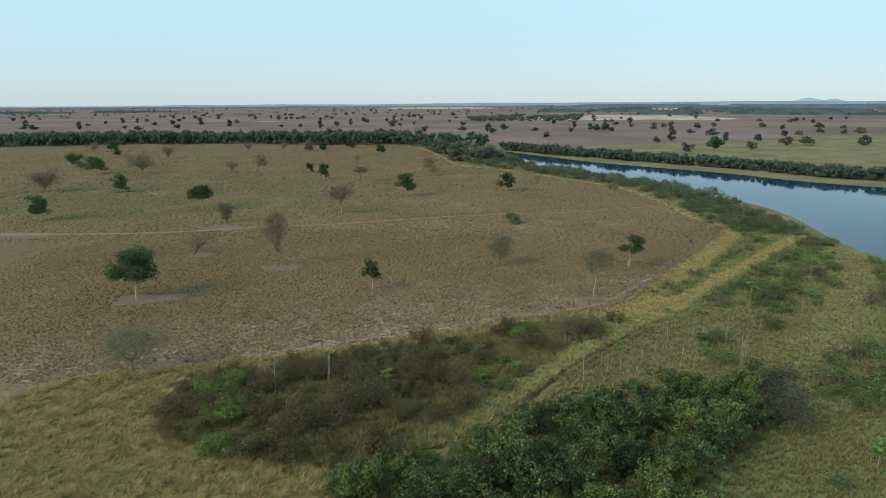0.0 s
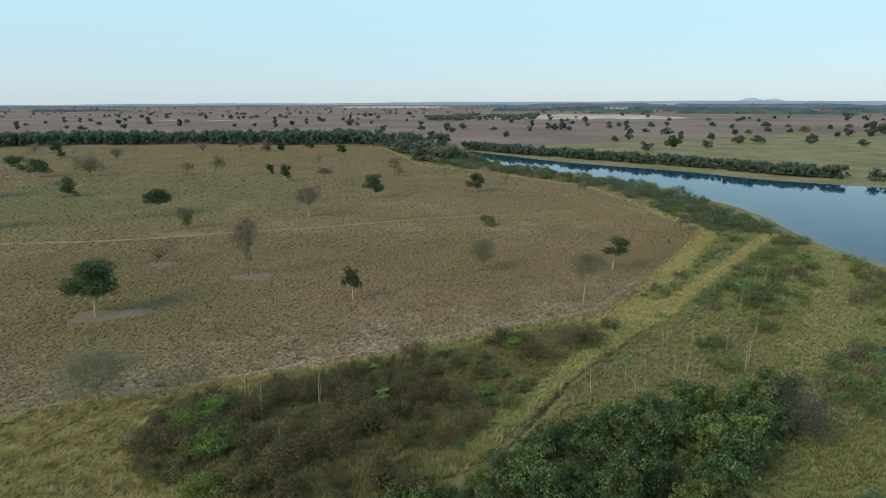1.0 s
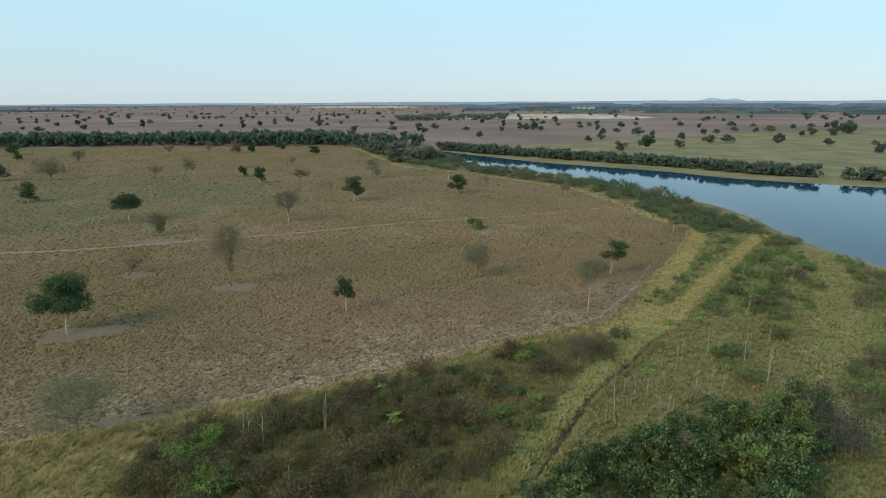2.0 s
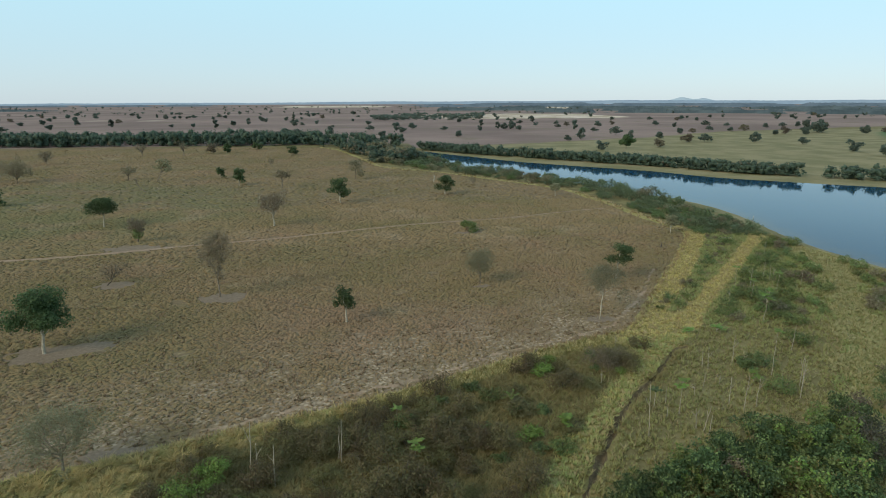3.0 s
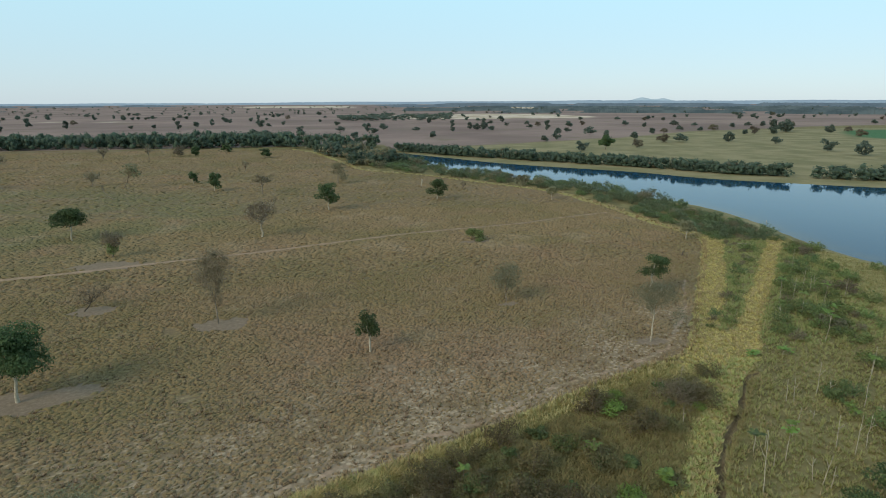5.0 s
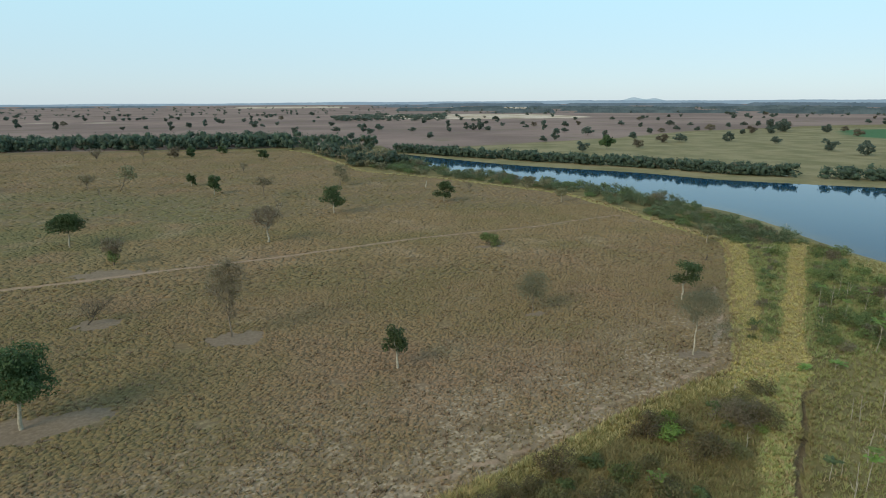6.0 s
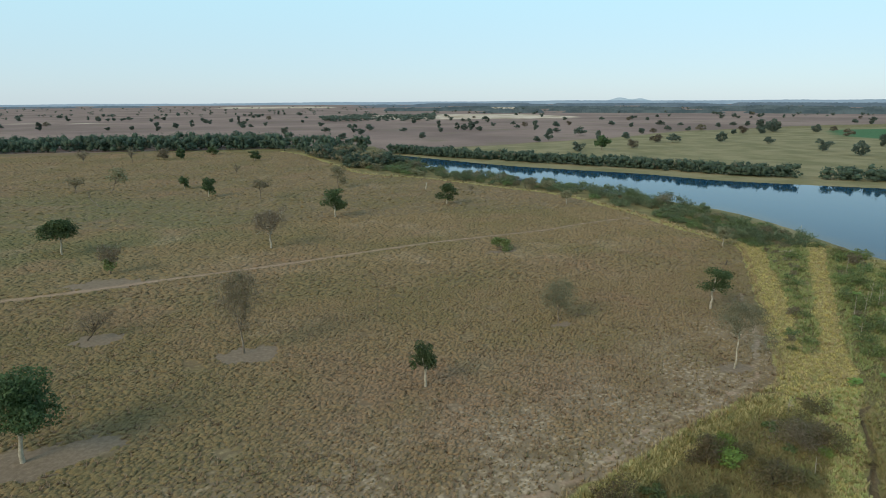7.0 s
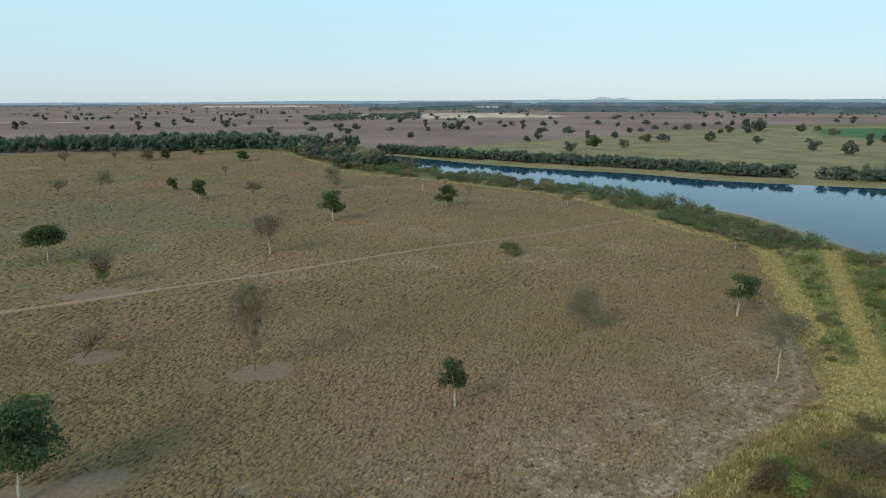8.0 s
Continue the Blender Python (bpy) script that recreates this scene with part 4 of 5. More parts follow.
# ---- foreground thicket ----
def scattered(proto, rng, n, ok, box, group="", lo=0.75, hi=1.25, gap=0.0, taken=None):
    """Copies of a plant over the part of a box that ok() allows."""
    taken = [] if taken is None else taken
    made, tries = 0, 0
    while made < n and tries < n * 60:
        tries += 1
        px, py = rng.uniform(box[0], box[1]), rng.uniform(box[2], box[3])
        if not ok(px, py) or any((px - a) ** 2 + (py - b) ** 2 < gap * gap for a, b in taken):
            continue
        taken.append((px, py))
        src = proto[int(rng.integers(0, len(proto)))]
        s = rng.uniform(lo, hi)
        m = pose(px, py, float(land_height(np.array([px]), np.array([py]))[0]) - 0.03, 0, 0, rng.uniform(0, 360))
        ob = copy_thing(src, m)
        ob.scale = (s, s, s * rng.uniform(0.85, 1.15))
        made += 1
    return taken


def zone(poly):
    p = np.array(poly, dtype=float)
    return lambda a, b: bool(inside(p, np.array([a]), np.array([b]))[0])


rng = np.random.default_rng(21)
G_T = "thicket shrubs"
brown = [shrub("shrub", *p, "dense brown leafless shrub in the thicket", 100 + i, BROWN, 1500, 0.17, 6, group=G_T, nblobs=18)
         for i, p in enumerate([(-14.9, 51.8, 3.0, 5.2), (-7.5, 55.5, 2.6, 4.6), (0.5, 55.0, 3.2, 5.0), (6.0, 74.2, 2.8, 3.8)])]
olive = [shrub("shrub", *p, "olive-brown shrub with mixed dry leaves", 110 + i, OLIVE, 1300, 0.18, 5, group=G_T, nblobs=16)
         for i, p in enumerate([(-18.5, 47.5, 2.4, 4.6), (2.2, 66.0, 2.4, 4.2), (-5.0, 63.5, 2.0, 3.8), (16.9, 73.6, 2.8, 4.2)])]
shrub("shrub", 15.4, 74.4, 3.0, 6.0, "wide dome of grey-brown leafless twigs near the track", 118, WITHERED, 3400, 0.13, 12, BARK_GREY, G_T, 18)
green = [shrub("shrub", *p, "leafy green shrub among dry grass", 120 + i, leaf, 950, 0.22, 4, group=G_T)
         for i, (p, leaf) in enumerate([((-25.5, 58.3, 1.9, 4.2), GREEN_MID), ((-21.4, 53.0, 1.8, 3.8), GREEN_LIGHT), ((-8.0, 65.8, 1.3, 2.4), GREEN_BLUE), ((29.7, 71.6, 1.7, 2.6), GREEN_BLUE)])]
THICKET = zone([(-27, 61), (-30, 55), (-24.5, 47.5), (-15, 45), (-8, 45.5), (0, 51), (7, 60), (16, 72), (22, 80), (15, 79), (3, 74), (-8, 69.5), (-18, 65.5)])


GLADE = np.array([(-4.5, 47.6), (-2.2, 52.4), (1.2, 54.6), (3, 52.0), (-1, 48.6)])


def thick(a, b):
    """Closed in the west, broken into clumps towards the tracks."""
    return THICKET(a, b) and not zone(GLADE)(a, b) and float(patchy(np.array([a]), np.array([b]), 3.2, 6)[0]) > (-0.36 if a < -2 else 0.22)


taken = scattered(brown, rng, 48, thick, (-30, 24, 40, 82), lo=0.6, hi=1.05, gap=1.4)
scattered(olive, rng, 50, thick, (-30, 24, 40, 82), lo=0.5, hi=0.95, gap=1.2, taken=taken)
scattered(green, rng, 18, THICKET, (-30, 24, 40, 82), lo=0.5, hi=0.9, gap=1.4, taken=taken)

for i, (px, py, h, w) in enumerate([(-24.6, 56.6, 2.6, 4.4), (-22.2, 54.0, 2.5, 4.6), (-23.4, 59.4, 2.2, 3.6), (-20.4, 47.6, 2.2, 4.0)]):
    shrub("shrub", px, py, h, w, "bright leafy green shrub beside brown thicket", 130 + i, GREEN_LIGHT, 2000, 0.15, 4, group=G_T)

# dense green trees at the thicket's foot
G_D = "green trees of the hollow"
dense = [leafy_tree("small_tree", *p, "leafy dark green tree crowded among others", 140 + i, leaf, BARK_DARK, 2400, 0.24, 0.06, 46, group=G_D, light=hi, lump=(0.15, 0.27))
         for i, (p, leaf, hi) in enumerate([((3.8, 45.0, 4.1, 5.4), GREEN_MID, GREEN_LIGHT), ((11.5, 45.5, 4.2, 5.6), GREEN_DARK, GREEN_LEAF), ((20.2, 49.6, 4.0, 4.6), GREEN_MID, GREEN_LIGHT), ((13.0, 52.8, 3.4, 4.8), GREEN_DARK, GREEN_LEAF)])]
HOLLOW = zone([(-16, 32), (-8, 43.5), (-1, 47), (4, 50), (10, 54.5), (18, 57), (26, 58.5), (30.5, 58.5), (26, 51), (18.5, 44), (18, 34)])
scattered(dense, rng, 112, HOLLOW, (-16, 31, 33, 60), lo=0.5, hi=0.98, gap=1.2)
shrub("shrub", 29.9, 53.8, 4.2, 8.0, "large dome of dark grey leafless twigs", 160, TWIG_DARK, 6200, 0.17, 22, BARK_GREY, G_D, 20)
leafy_tree("small_tree", 15.6, 51.8, 3.2, 3.0, "grey-brown withered tree between green crowns", 161, GREY_DRY, BARK_GREY, 900, 0.2, 0.15, 14, group=G_D)
leafy_tree("small_tree", -4.4, 44.0, 3.4, 3.0, "brown withering tree beside green crowns", 162, RUST, BARK_DARK, 900, 0.22, 0.12, 14, group=G_D)

# scrub between the tracks and on the bank
G_B = "scrub on the river bank"
scrub = [shrub("shrub", *p, label, 170 + i, leaf, 560, 0.25, 4, group=G_B)
         for i, (p, leaf, label) in enumerate([((48.6, 64.6, 2.6, 4.4), GREEN_BLUE, "blue-green shrub on the bank"), ((46.3, 88.5, 2.2, 4.0), GREY_GREEN, "olive-brown shrub on the grassy bank"), ((63.2, 126.0, 2.4, 4.4), GREEN_LEAF, "green shrub between grassy strips"), ((40.5, 77.0, 2.2, 4.2), GREEN_MID, "green shrub standing in tall bank grass"), ((60.0, 100.0, 2.2, 4.0), WITHERED, "brown leafless shrub on the bank")])]
BETWEEN = zone([(30, 91.2), (33, 91), (39.4, 98.3), (52.2, 111.6), (69.6, 130.4), (73, 135), (66, 137.5), (62, 131.5), (54.4, 120.4), (45.2, 107), (37, 98.8)])
scattered(scrub, rng, 38, BETWEEN, (26, 74, 88, 138), lo=0.28, hi=0.6, gap=1.25)
BANKSIDE = zone([(33.5, 83), (39, 90), (45, 96.6), (57.5, 109.6), (72, 125.5), (78, 131), (77, 112), (76, 96), (72, 80), (66, 68), (50, 62), (40, 60), (30, 57), (30, 66)])
EASTSIDE = zone([(44, 58), (60, 76), (74, 98), (79, 108), (84, 96), (82, 76), (74, 62), (58, 54)])


def clear_bank(px, py):
    x, y = np.array([px]), np.array([py])
    return float(away(PALE_BANK, x, y)[0]) > 2.6 and ((px - 57.5) / 9.0) ** 2 + ((py - 69.5) / 3.4) ** 2 > 1


scattered(scrub[:1] + scrub[2:4] * 2 + scrub[4:], rng, 130, lambda a, b: BANKSIDE(a, b) and clear_bank(a, b) and (b > 86 or float(patchy(np.array([a]), np.array([b]), 3.4, 9)[0]) > 0.25), (30, 78, 56, 130), lo=0.35, hi=1.0, gap=1.25)
HOLLOW_RIM = zone([(35, 57), (39.5, 64.5), (44, 69.5), (49, 71), (50, 66), (46, 59.5), (39.5, 55)])
scattered(scrub[:1] * 2 + scrub[2:], rng, 16, HOLLOW_RIM, (33, 52, 54, 72), lo=0.6, hi=1.0, gap=1.7)
scattered(scrub, rng, 34, lambda a, b: EASTSIDE(a, b) and clear_bank(a, b), (44, 84, 54, 110), lo=0.5, hi=0.95, gap=2.0)

# belt along the water
G_W = "bushes along the near shore"
belt = [shrub("bush", *p, label, 190 + i, leaf, 560, 0.40, 4, group=G_W, category="bush", nblobs=16)
        for i, (p, leaf, label) in enumerate([((68.5, 143.0, 3.0, 6.0), GREEN_SHORE, "leafy green bush along the shore"), ((73.0, 152.0, 2.8, 6.0), GREEN_BLUE, "blue-green bush beside the water"), ((70.0, 182.0, 4.2, 6.5), GREEN_SHORE, "tall dark green shore bush"), ((73.5, 180.0, 5.0, 7.0), GREY_DRY, "pale grey-brown leafless shore bush"), ((50.0, 240.0, 4.0, 6.5), GREEN_SHORE, "spreading green bush along the near shore"), ((57.0, 222.0, 3.8, 6.0), GREY_GREEN, "grey-green bush leaning over the near shore")])]
SHORE = zone([(63, 136), (76, 130), (80, 140), (80, 160), (83.5, 175), (79, 195), (70.5, 216), (59, 244), (46, 264), (35, 290), (30, 330), (20, 330), (5, 292), (27, 263), (46, 235), (60, 210), (62.5, 190), (63, 165), (64, 147)])
scattered(belt[:3] * 2 + belt[5:], rng, 105, SHORE, (60, 80, 130, 172), lo=0.35, hi=0.72, gap=1.5)
scattered(belt[:3] * 2 + belt[4:], rng, 150, SHORE, (3, 80, 172, 332), lo=0.6, hi=1.1, gap=2.3)


# ---- pale saplings on the bank ----
def grove(spots, group, label_leafy, label_bare, seed):
    """Poles at (x, y, height, slant); a height with a plus of leaves is given as a negative number."""
    for i, (px, py, h, slant) in enumerate(spots):
        leafy = h < 0
        sapling("sapling", px, py, abs(h), label_leafy if leafy else label_bare, seed + i, 1 + i % 2 if leafy else 0, slant, GREEN_BLUE if i % 5 == 2 else GREEN_LIGHT, group)


G_N, G_O, G_S = "saplings beside the track", "saplings on the open bank", "saplings in the thicket"
grove([(17.8, 63.7, -3.6, 0.03), (13.2, 60.6, 5.2, -0.04), (16.2, 65.4, -1.8, 0.0), (17.5, 65.6, 1.9, -0.05), (16.4, 63.3, 1.4, -0.05), (18.0, 61.1, 2.0, -0.06), (18.2, 60.4, 2.6, 0.2),
       (18.4, 59.8, 2.0, 0.08), (21.2, 66.7, 1.5, -0.05), (23.1, 68.3, 1.9, 0.03), (25.4, 72.3, 2.4, -0.04), (25.8, 71.8, 2.8, -0.05), (25.2, 68.8, 1.0, 0.1), (24.8, 58.3, 1.3, 0.22)],
      G_N, "thin pale sapling with large light green leaves", "thin pale pole with hardly a leaf", 300)
grove([(23.3, 64.3, 3.1, 0.03), (24.1, 63.2, 3.6, 0.07), (25.9, 63.9, 3.2, 0.04), (29.2, 72.7, 3.8, -0.02), (30.3, 72.1, 2.1, -0.1), (31.9, 69.8, -5.2, 0.0), (38.7, 75.4, 3.3, 0.04),
       (33.0, 67.0, 3.4, 0.05), (31.4, 64.8, 4.2, -0.02), (31.8, 65.3, 3.8, 0.03), (31.3, 67.4, 1.5, 0.0), (28.9, 68.5, -1.3, -0.08)],
      G_O, "slender pale sapling with a fan of light green leaves", "slender bare pale stem rising from the bank grass", 330)
grove([(64.2, 115.4, 3.1, 0.03), (54.8, 102.7, 3.4, 0.05), (55.3, 101.7, 2.6, -0.06), (56.3, 102.1, 2.4, -0.06), (45.9, 93.1, -3.2, 0.0), (41.5, 84.4, -4.6, 0.08), (51.8, 95.5, -3.3, 0.07),
       (58.0, 98.1, 3.0, 0.03), (46.1, 97.4, -3.8, 0.04), (42.2, 92.8, 1.9, 0.0), (33.0, 81.5, -1.1, -0.08), (29.7, 82.1, -0.8, -0.06), (50.2, 99.4, 3.2, 0.04)],
      G_O, "pale forked sapling with green leaves above the scrub", "bare pale pole standing in green scrub", 350)
grove([(-20.6, 60.4, 4.4, 0.04), (-18.5, 58.2, 3.6, 0.02), (-20.0, 59.9, 2.9, 0.01), (-13.5, 60.8, 3.8, 0.03), (-13.7, 61.1, 3.0, 0.03), (-7.5, 60.4, -1.6, 0.01), (13.1, 70.7, 1.7, 0.0), (18.4, 79.0, 1.7, -0.05),
       (-15.4, 51.4, 3.0, 0.0), (-8.5, 66.5, -1.4, 0.0), (2.6, 67.0, -1.5, 0.0), (6.5, 62.5, -1.5, 0.0), (28.4, 42.6, -1.4, 0.0), (33.5, 45.6, -2.4, 0.03)],
      G_S, "young plant with a wide fan of green leaves", "thin pale pole standing in the thicket", 370)


# ---- grasses ----
def tufts(name, label, n, box, ok, h, r, blades, material, seed, width=0.09, lean=0.5):
    """Grass tufts: bent blades that spread from one root; countless, so one object."""
    rng = np.random.default_rng(seed)
    px, py = rng.uniform(box[0], box[1], 3 * n), rng.uniform(box[2], box[3], 3 * n)
    keep = ok(px, py)
    px, py = px[keep][:n], py[keep][:n]
    k = len(px)
    pz = land_height(px, py)
    base = np.repeat(np.stack([px, py, pz], 1), blades, 0)
    m = k * blades
    size = np.repeat(rng.uniform(0.6, 1.4, k), blades)
    a = rng.uniform(0, 2 * math.pi, m)
    out = np.stack([np.cos(a), np.sin(a), np.zeros(m)], 1)
    side = np.stack([-np.sin(a), np.cos(a), np.zeros(m)], 1) * (width * size * rng.uniform(0.7, 1.3, m))[:, None]
    rr, hh = (r * size * rng.uniform(0.3, 1.0, m))[:, None], (h * size * rng.uniform(0.6, 1.1, m))[:, None]
    foot = base + out * rr * 0.25
    tip = foot + out * rr * lean * 1.2 + np.array([0, 0, 1.0]) * hh
    v = np.stack([foot - side * 1.2, foot + side * 1.2, tip], 1).reshape(-1, 3)
    faces = np.arange(3 * m).reshape(-1, 3)
    return tagged(new(name, mesh(name, v, faces, material)), label, "grass", kind="stuff")


def in_pasture(x, y):
    d = depth_in(PASTURE, x, y)
    ok = (d > 0.25) & ((np.abs(d - 1.6 - 0.4 * np.sin(x * 0.35) - 0.15 * np.sin(x * 1.7)) > 0.22) | (x < -30) | (y > 112))
    for cx, cy, rx, ry in BARE_SPOTS:
        ok &= ((x - cx) / rx) ** 2 + ((y - cy) / ry) ** 2 > 0.72 + 0.45 * patchy(x, y, 0.9, 5)
    return ok & (away(CART_TRACK, x, y) > 0.9) & (patchy(x, y, 3.0, 2) > -0.8)


def off_thicket(x, y):
    d = depth_in(PASTURE, x, y)
    return (d < -0.2) & (depth_in(RIVER, x, y) < -2.5) & (away(DITCH, x, y) > 0.34 + 0.3 * patchy(x, y, 1.5, 8)) & (away(DARK_EDGE, x, y) > 0.25 + 0.2 * patchy(x, y, 1.5, 8)) & (((x - 57.5) / 8.0) ** 2 + ((y - 69.5) / 2.7) ** 2 > 1.0)


def yellow_ground(x, y):
    wob = 0.45 * patchy(x, y, 2.2, 4)
    near = (away(VERGE_NEAR, x, y) < 1.9 + wob) | (away(TRACK_EAST, x, y) < track_half(y) + wob) | (depth_in(JUNCTION, x, y) > -wob)
    rim = away(np.vstack([EDGE_NEAR[8:], EDGE_FAR[1:]]), x, y) < 2.8
    west = inside(np.array([(-60, 30), (-46, 57), (-30, 63.5), (-25, 50), (-20, 46.5), (-11, 45.5), (-9, 40), (-9, 30)], dtype=float), x, y)
    return off_thicket(x, y) & (near | rim | west)


def tussocks(name, label, box, step, ok, r, h, seed, sides=5, material=TUSSOCK):
    """Low domes of grazed grass in loose rows; countless, so one object."""
    rng = np.random.default_rng(seed)
    ax, ay = np.meshgrid(np.arange(box[0], box[1], step), np.arange(box[2], box[3], step * 0.92))
    px = (ax + (np.arange(ax.shape[0]) % 2)[:, None] * step / 2 + rng.normal(size=ax.shape) * step * 0.24).ravel()
    py = (ay + 0.25 * ax % (step * 0.92) + rng.normal(size=ax.shape) * step * 0.24).ravel()
    keep = ok(px, py) & (rng.uniform(size=px.shape) < 0.93)
    px, py = px[keep], py[keep]
    k = len(px)
    s = rng.uniform(0.6, 1.35, k)
    if material is TUSSOCK:
        s = s * (1 - 0.46 * soft_step(30 - (py - 0.375 * px - 76.5), 0, 26) * soft_step(patchy(px, py, 4.0, 3), -0.9, 0.3))
    pz = land_height(px, py)
    a = np.linspace(0, 2 * math.pi, sides, endpoint=False)[None] + rng.uniform(0, 6.3, k)[:, None]
    rows = []
    for rad, up in ((1.0, -0.03), (0.68, 0.72)):
        q = (r * rad * s)[:, None] * rng.uniform(0.55, 1.4, (k, sides))
        along, across = 1.45 * q * np.cos(a), 0.85 * q * np.sin(a)
        rows.append(np.stack([px[:, None] + 0.85 * along - 0.53 * across, py[:, None] + 0.53 * along + 0.85 * across, pz[:, None] + up * (h * s)[:, None] * rng.uniform(0.7, 1.2, (k, sides))], -1))
    top = np.stack([px + rng.normal(size=k) * 0.05, py + rng.normal(size=k) * 0.05, pz + h * s], -1)[:, None]
    v = np.concatenate([*rows, top], 1)
    f = []
    for i in range(sides):
        n = (i + 1) % sides
        f += [(i, n, sides + n), (i, sides + n, sides + i), (sides + i, sides + n, 2 * sides)]
    faces = (np.arange(k) * (2 * sides + 1))[:, None, None] + np.array(f)[None]
    return tagged(new(name, mesh(name, v, faces.reshape(-1, 3), material, True)), label, "grass", kind="stuff")


tussocks("grass", "grazed dry tussock grass over the pasture", (-82, 53, 60, 126), 0.45, in_pasture, 0.27, 0.16, 1, 4)
tussocks("grass", "grazed dry tussocks along the cart track", (-134, 62, 126, 188), 0.78, in_pasture, 0.44, 0.19, 8, 4)
tussocks("grass", "grazed dry tussocks higher up the pasture", (-240, 62, 187, 412), 1.9, in_pasture, 0.62, 0.22, 28, 4)
tufts("grass", "loose dry blades among the tussocks", 16000, (-78, 62, 60, 140), in_pasture, 0.24, 0.28, 6, GRASS_DRY, 9, 0.05, 1.0)
tufts("grass", "dry grass tufts far up the pasture", 14000, (-200, 62, 170, 330), in_pasture, 0.13, 0.34, 3, GRASS_DRY, 2, 0.13, 1.2)


def strip_ground(x, y):
    return yellow_ground(x, y) & ((x > 19) | (away(TRACK_EAST, x, y) < track_half(y) + 0.3) | inside(JUNCTION, x, y)) & (x > 1)


def deep_bank(x, y):
    return ((y > 84) | (x - y > -30)) & (away(PALE_BANK, x, y) > 2.8 + 1.5 * patchy(x, y, 2.5, 5))


tufts("grass", "olive grass grown over the lower track", 3200, (1, 34, 50, 82), strip_ground, 0.30, 0.28, 9, GRASS_GREEN, 37, 0.034, 1.0)
tufts("grass", "tan dry grass among the yellow strips", 12000, (1, 82, 46, 145), strip_ground, 0.28, 0.26, 9, GRASS_TAN, 15, 0.034, 1.0)
tufts("grass", "short straw-yellow grass on the mown strips", 13000, (1, 82, 46, 145), lambda x, y: strip_ground(x, y) & ((y > 80) | (patchy(x, y, 1.4, 7) > 0.1)), 0.26, 0.24, 9, GRASS_YELLOW, 3, 0.034, 1.0)
def rim_ground(x, y):
    return yellow_ground(x, y) & (x > -9) & (x <= 20) & (away(TRACK_EAST, x, y) >= track_half(y))


tufts("grass", "brownish tall grass on the pasture rim", 5000, (-9, 20, 46, 92), rim_ground, 0.42, 0.32, 8, GRASS_OLIVE, 16, 0.045, 1.0)
tufts("grass", "straw grass on the pasture rim", 4000, (-9, 20, 46, 92), rim_ground, 0.38, 0.3, 7, GRASS_TAN, 17, 0.045, 1.0)


def fringe_ground(x, y):
    d = depth_in(PASTURE, x, y)
    return (d < 0.1) & (d > -0.9) & (x > -30) & (y < 150)


tufts("grass", "tall dry grass fringe along the pasture rim", 5200, (-30, 64, 60, 142), fringe_ground, 0.62, 0.34, 11, GRASS_TAN, 26, 0.034, 0.9)


def west_ground(x, y):
    return yellow_ground(x, y) & (x <= -8)


def west_clumps(x, y):
    return west_ground(x, y) & (patchy(x, y, 0.75, 11) > 0.0)


tussocks("grass", "low mounds of matted yellow guinea grass", (-60, -8, 30, 66), 0.8, west_ground, 0.44, 0.26, 12, 7, MOUND)
tufts("grass", "lumpy yellow guinea grass beside the thicket", 9000, (-60, -8, 30, 72), west_clumps, 0.44, 0.50, 14, GRASS_YELLOW, 10, 0.030, 1.3)
tufts("grass", "sparse yellow grass on the open slope", 4000, (-62, -9, -30, 31), lambda x, y: x < -14 + 0.3 * y + 3 * patchy(x, y, 6.0, 2), 0.4, 0.46, 8, GRASS_YELLOW, 38, 0.05, 1.3)
tufts("grass", "olive grass among the yellow mounds", 7000, (-60, -8, 30, 72), west_ground, 0.36, 0.46, 11, GRASS_OLIVE, 18, 0.032, 1.3)
tufts("grass", "yellow grass in a glade of the thicket", 420, (-5, 4, 47, 55), lambda x, y: inside(GLADE, x, y), 0.36, 0.4, 11, GRASS_OLIVE, 31, 0.034, 1.2)
tufts("grass", "tall yellow grass along the far verge", 4500, (-10, 66, 138, 330), yellow_ground, 0.45, 0.6, 5, GRASS_TAN, 4, 0.11, 1.0)
open_bank = lambda x, y: off_thicket(x, y) & ~yellow_ground(x, y) & ~inside(MARSH, x, y)
tufts("grass", "brown-olive grass under the thicket", 13000, (-32, 26, 36, 84), lambda x, y: open_bank(x, y) & (x - y < -51), 0.34, 0.40, 11, GRASS_OLIVE, 13, 0.034, 1.3)
tufts("grass", "mixed olive grass between the shrubs", 24000, (-32, 80, 36, 136), lambda x, y: open_bank(x, y) & ~(deep_bank(x, y) & (x < 70)) & (x > 4), 0.34, 0.32, 8, GRASS_GREEN, 5, 0.034, 1.0)
tufts("grass", "deep green grass under the bank scrub", 15000, (2, 72, 34, 136), lambda x, y: open_bank(x, y) & deep_bank(x, y), 0.42, 0.38, 9, GRASS_SHADE, 11, 0.042, 1.0)
tufts("grass", "pale olive grass along the river bank", 7000, (30, 82, 54, 124), lambda x, y: open_bank(x, y) & (away(PALE_BANK, x, y) < 3.0 + 1.5 * patchy(x, y, 2.5, 5)), 0.36, 0.34, 9, GRASS_PALE, 14, 0.045, 1.2)
tufts("grass", "pale green marsh grass below the hollow", 6000, (-30, 70, -40, 36), lambda x, y: inside(MARSH, x, y), 0.34, 0.3, 6, GRASS_MARSH, 36, 0.05, 0.9)
tufts("grass", "pale green marsh grass in the hollow", 14000, (18, 62, 34, 64), lambda x, y: inside(MARSH, x, y) & off_thicket(x, y), 0.34, 0.24, 7, GRASS_MARSH, 6, 0.035, 0.9)


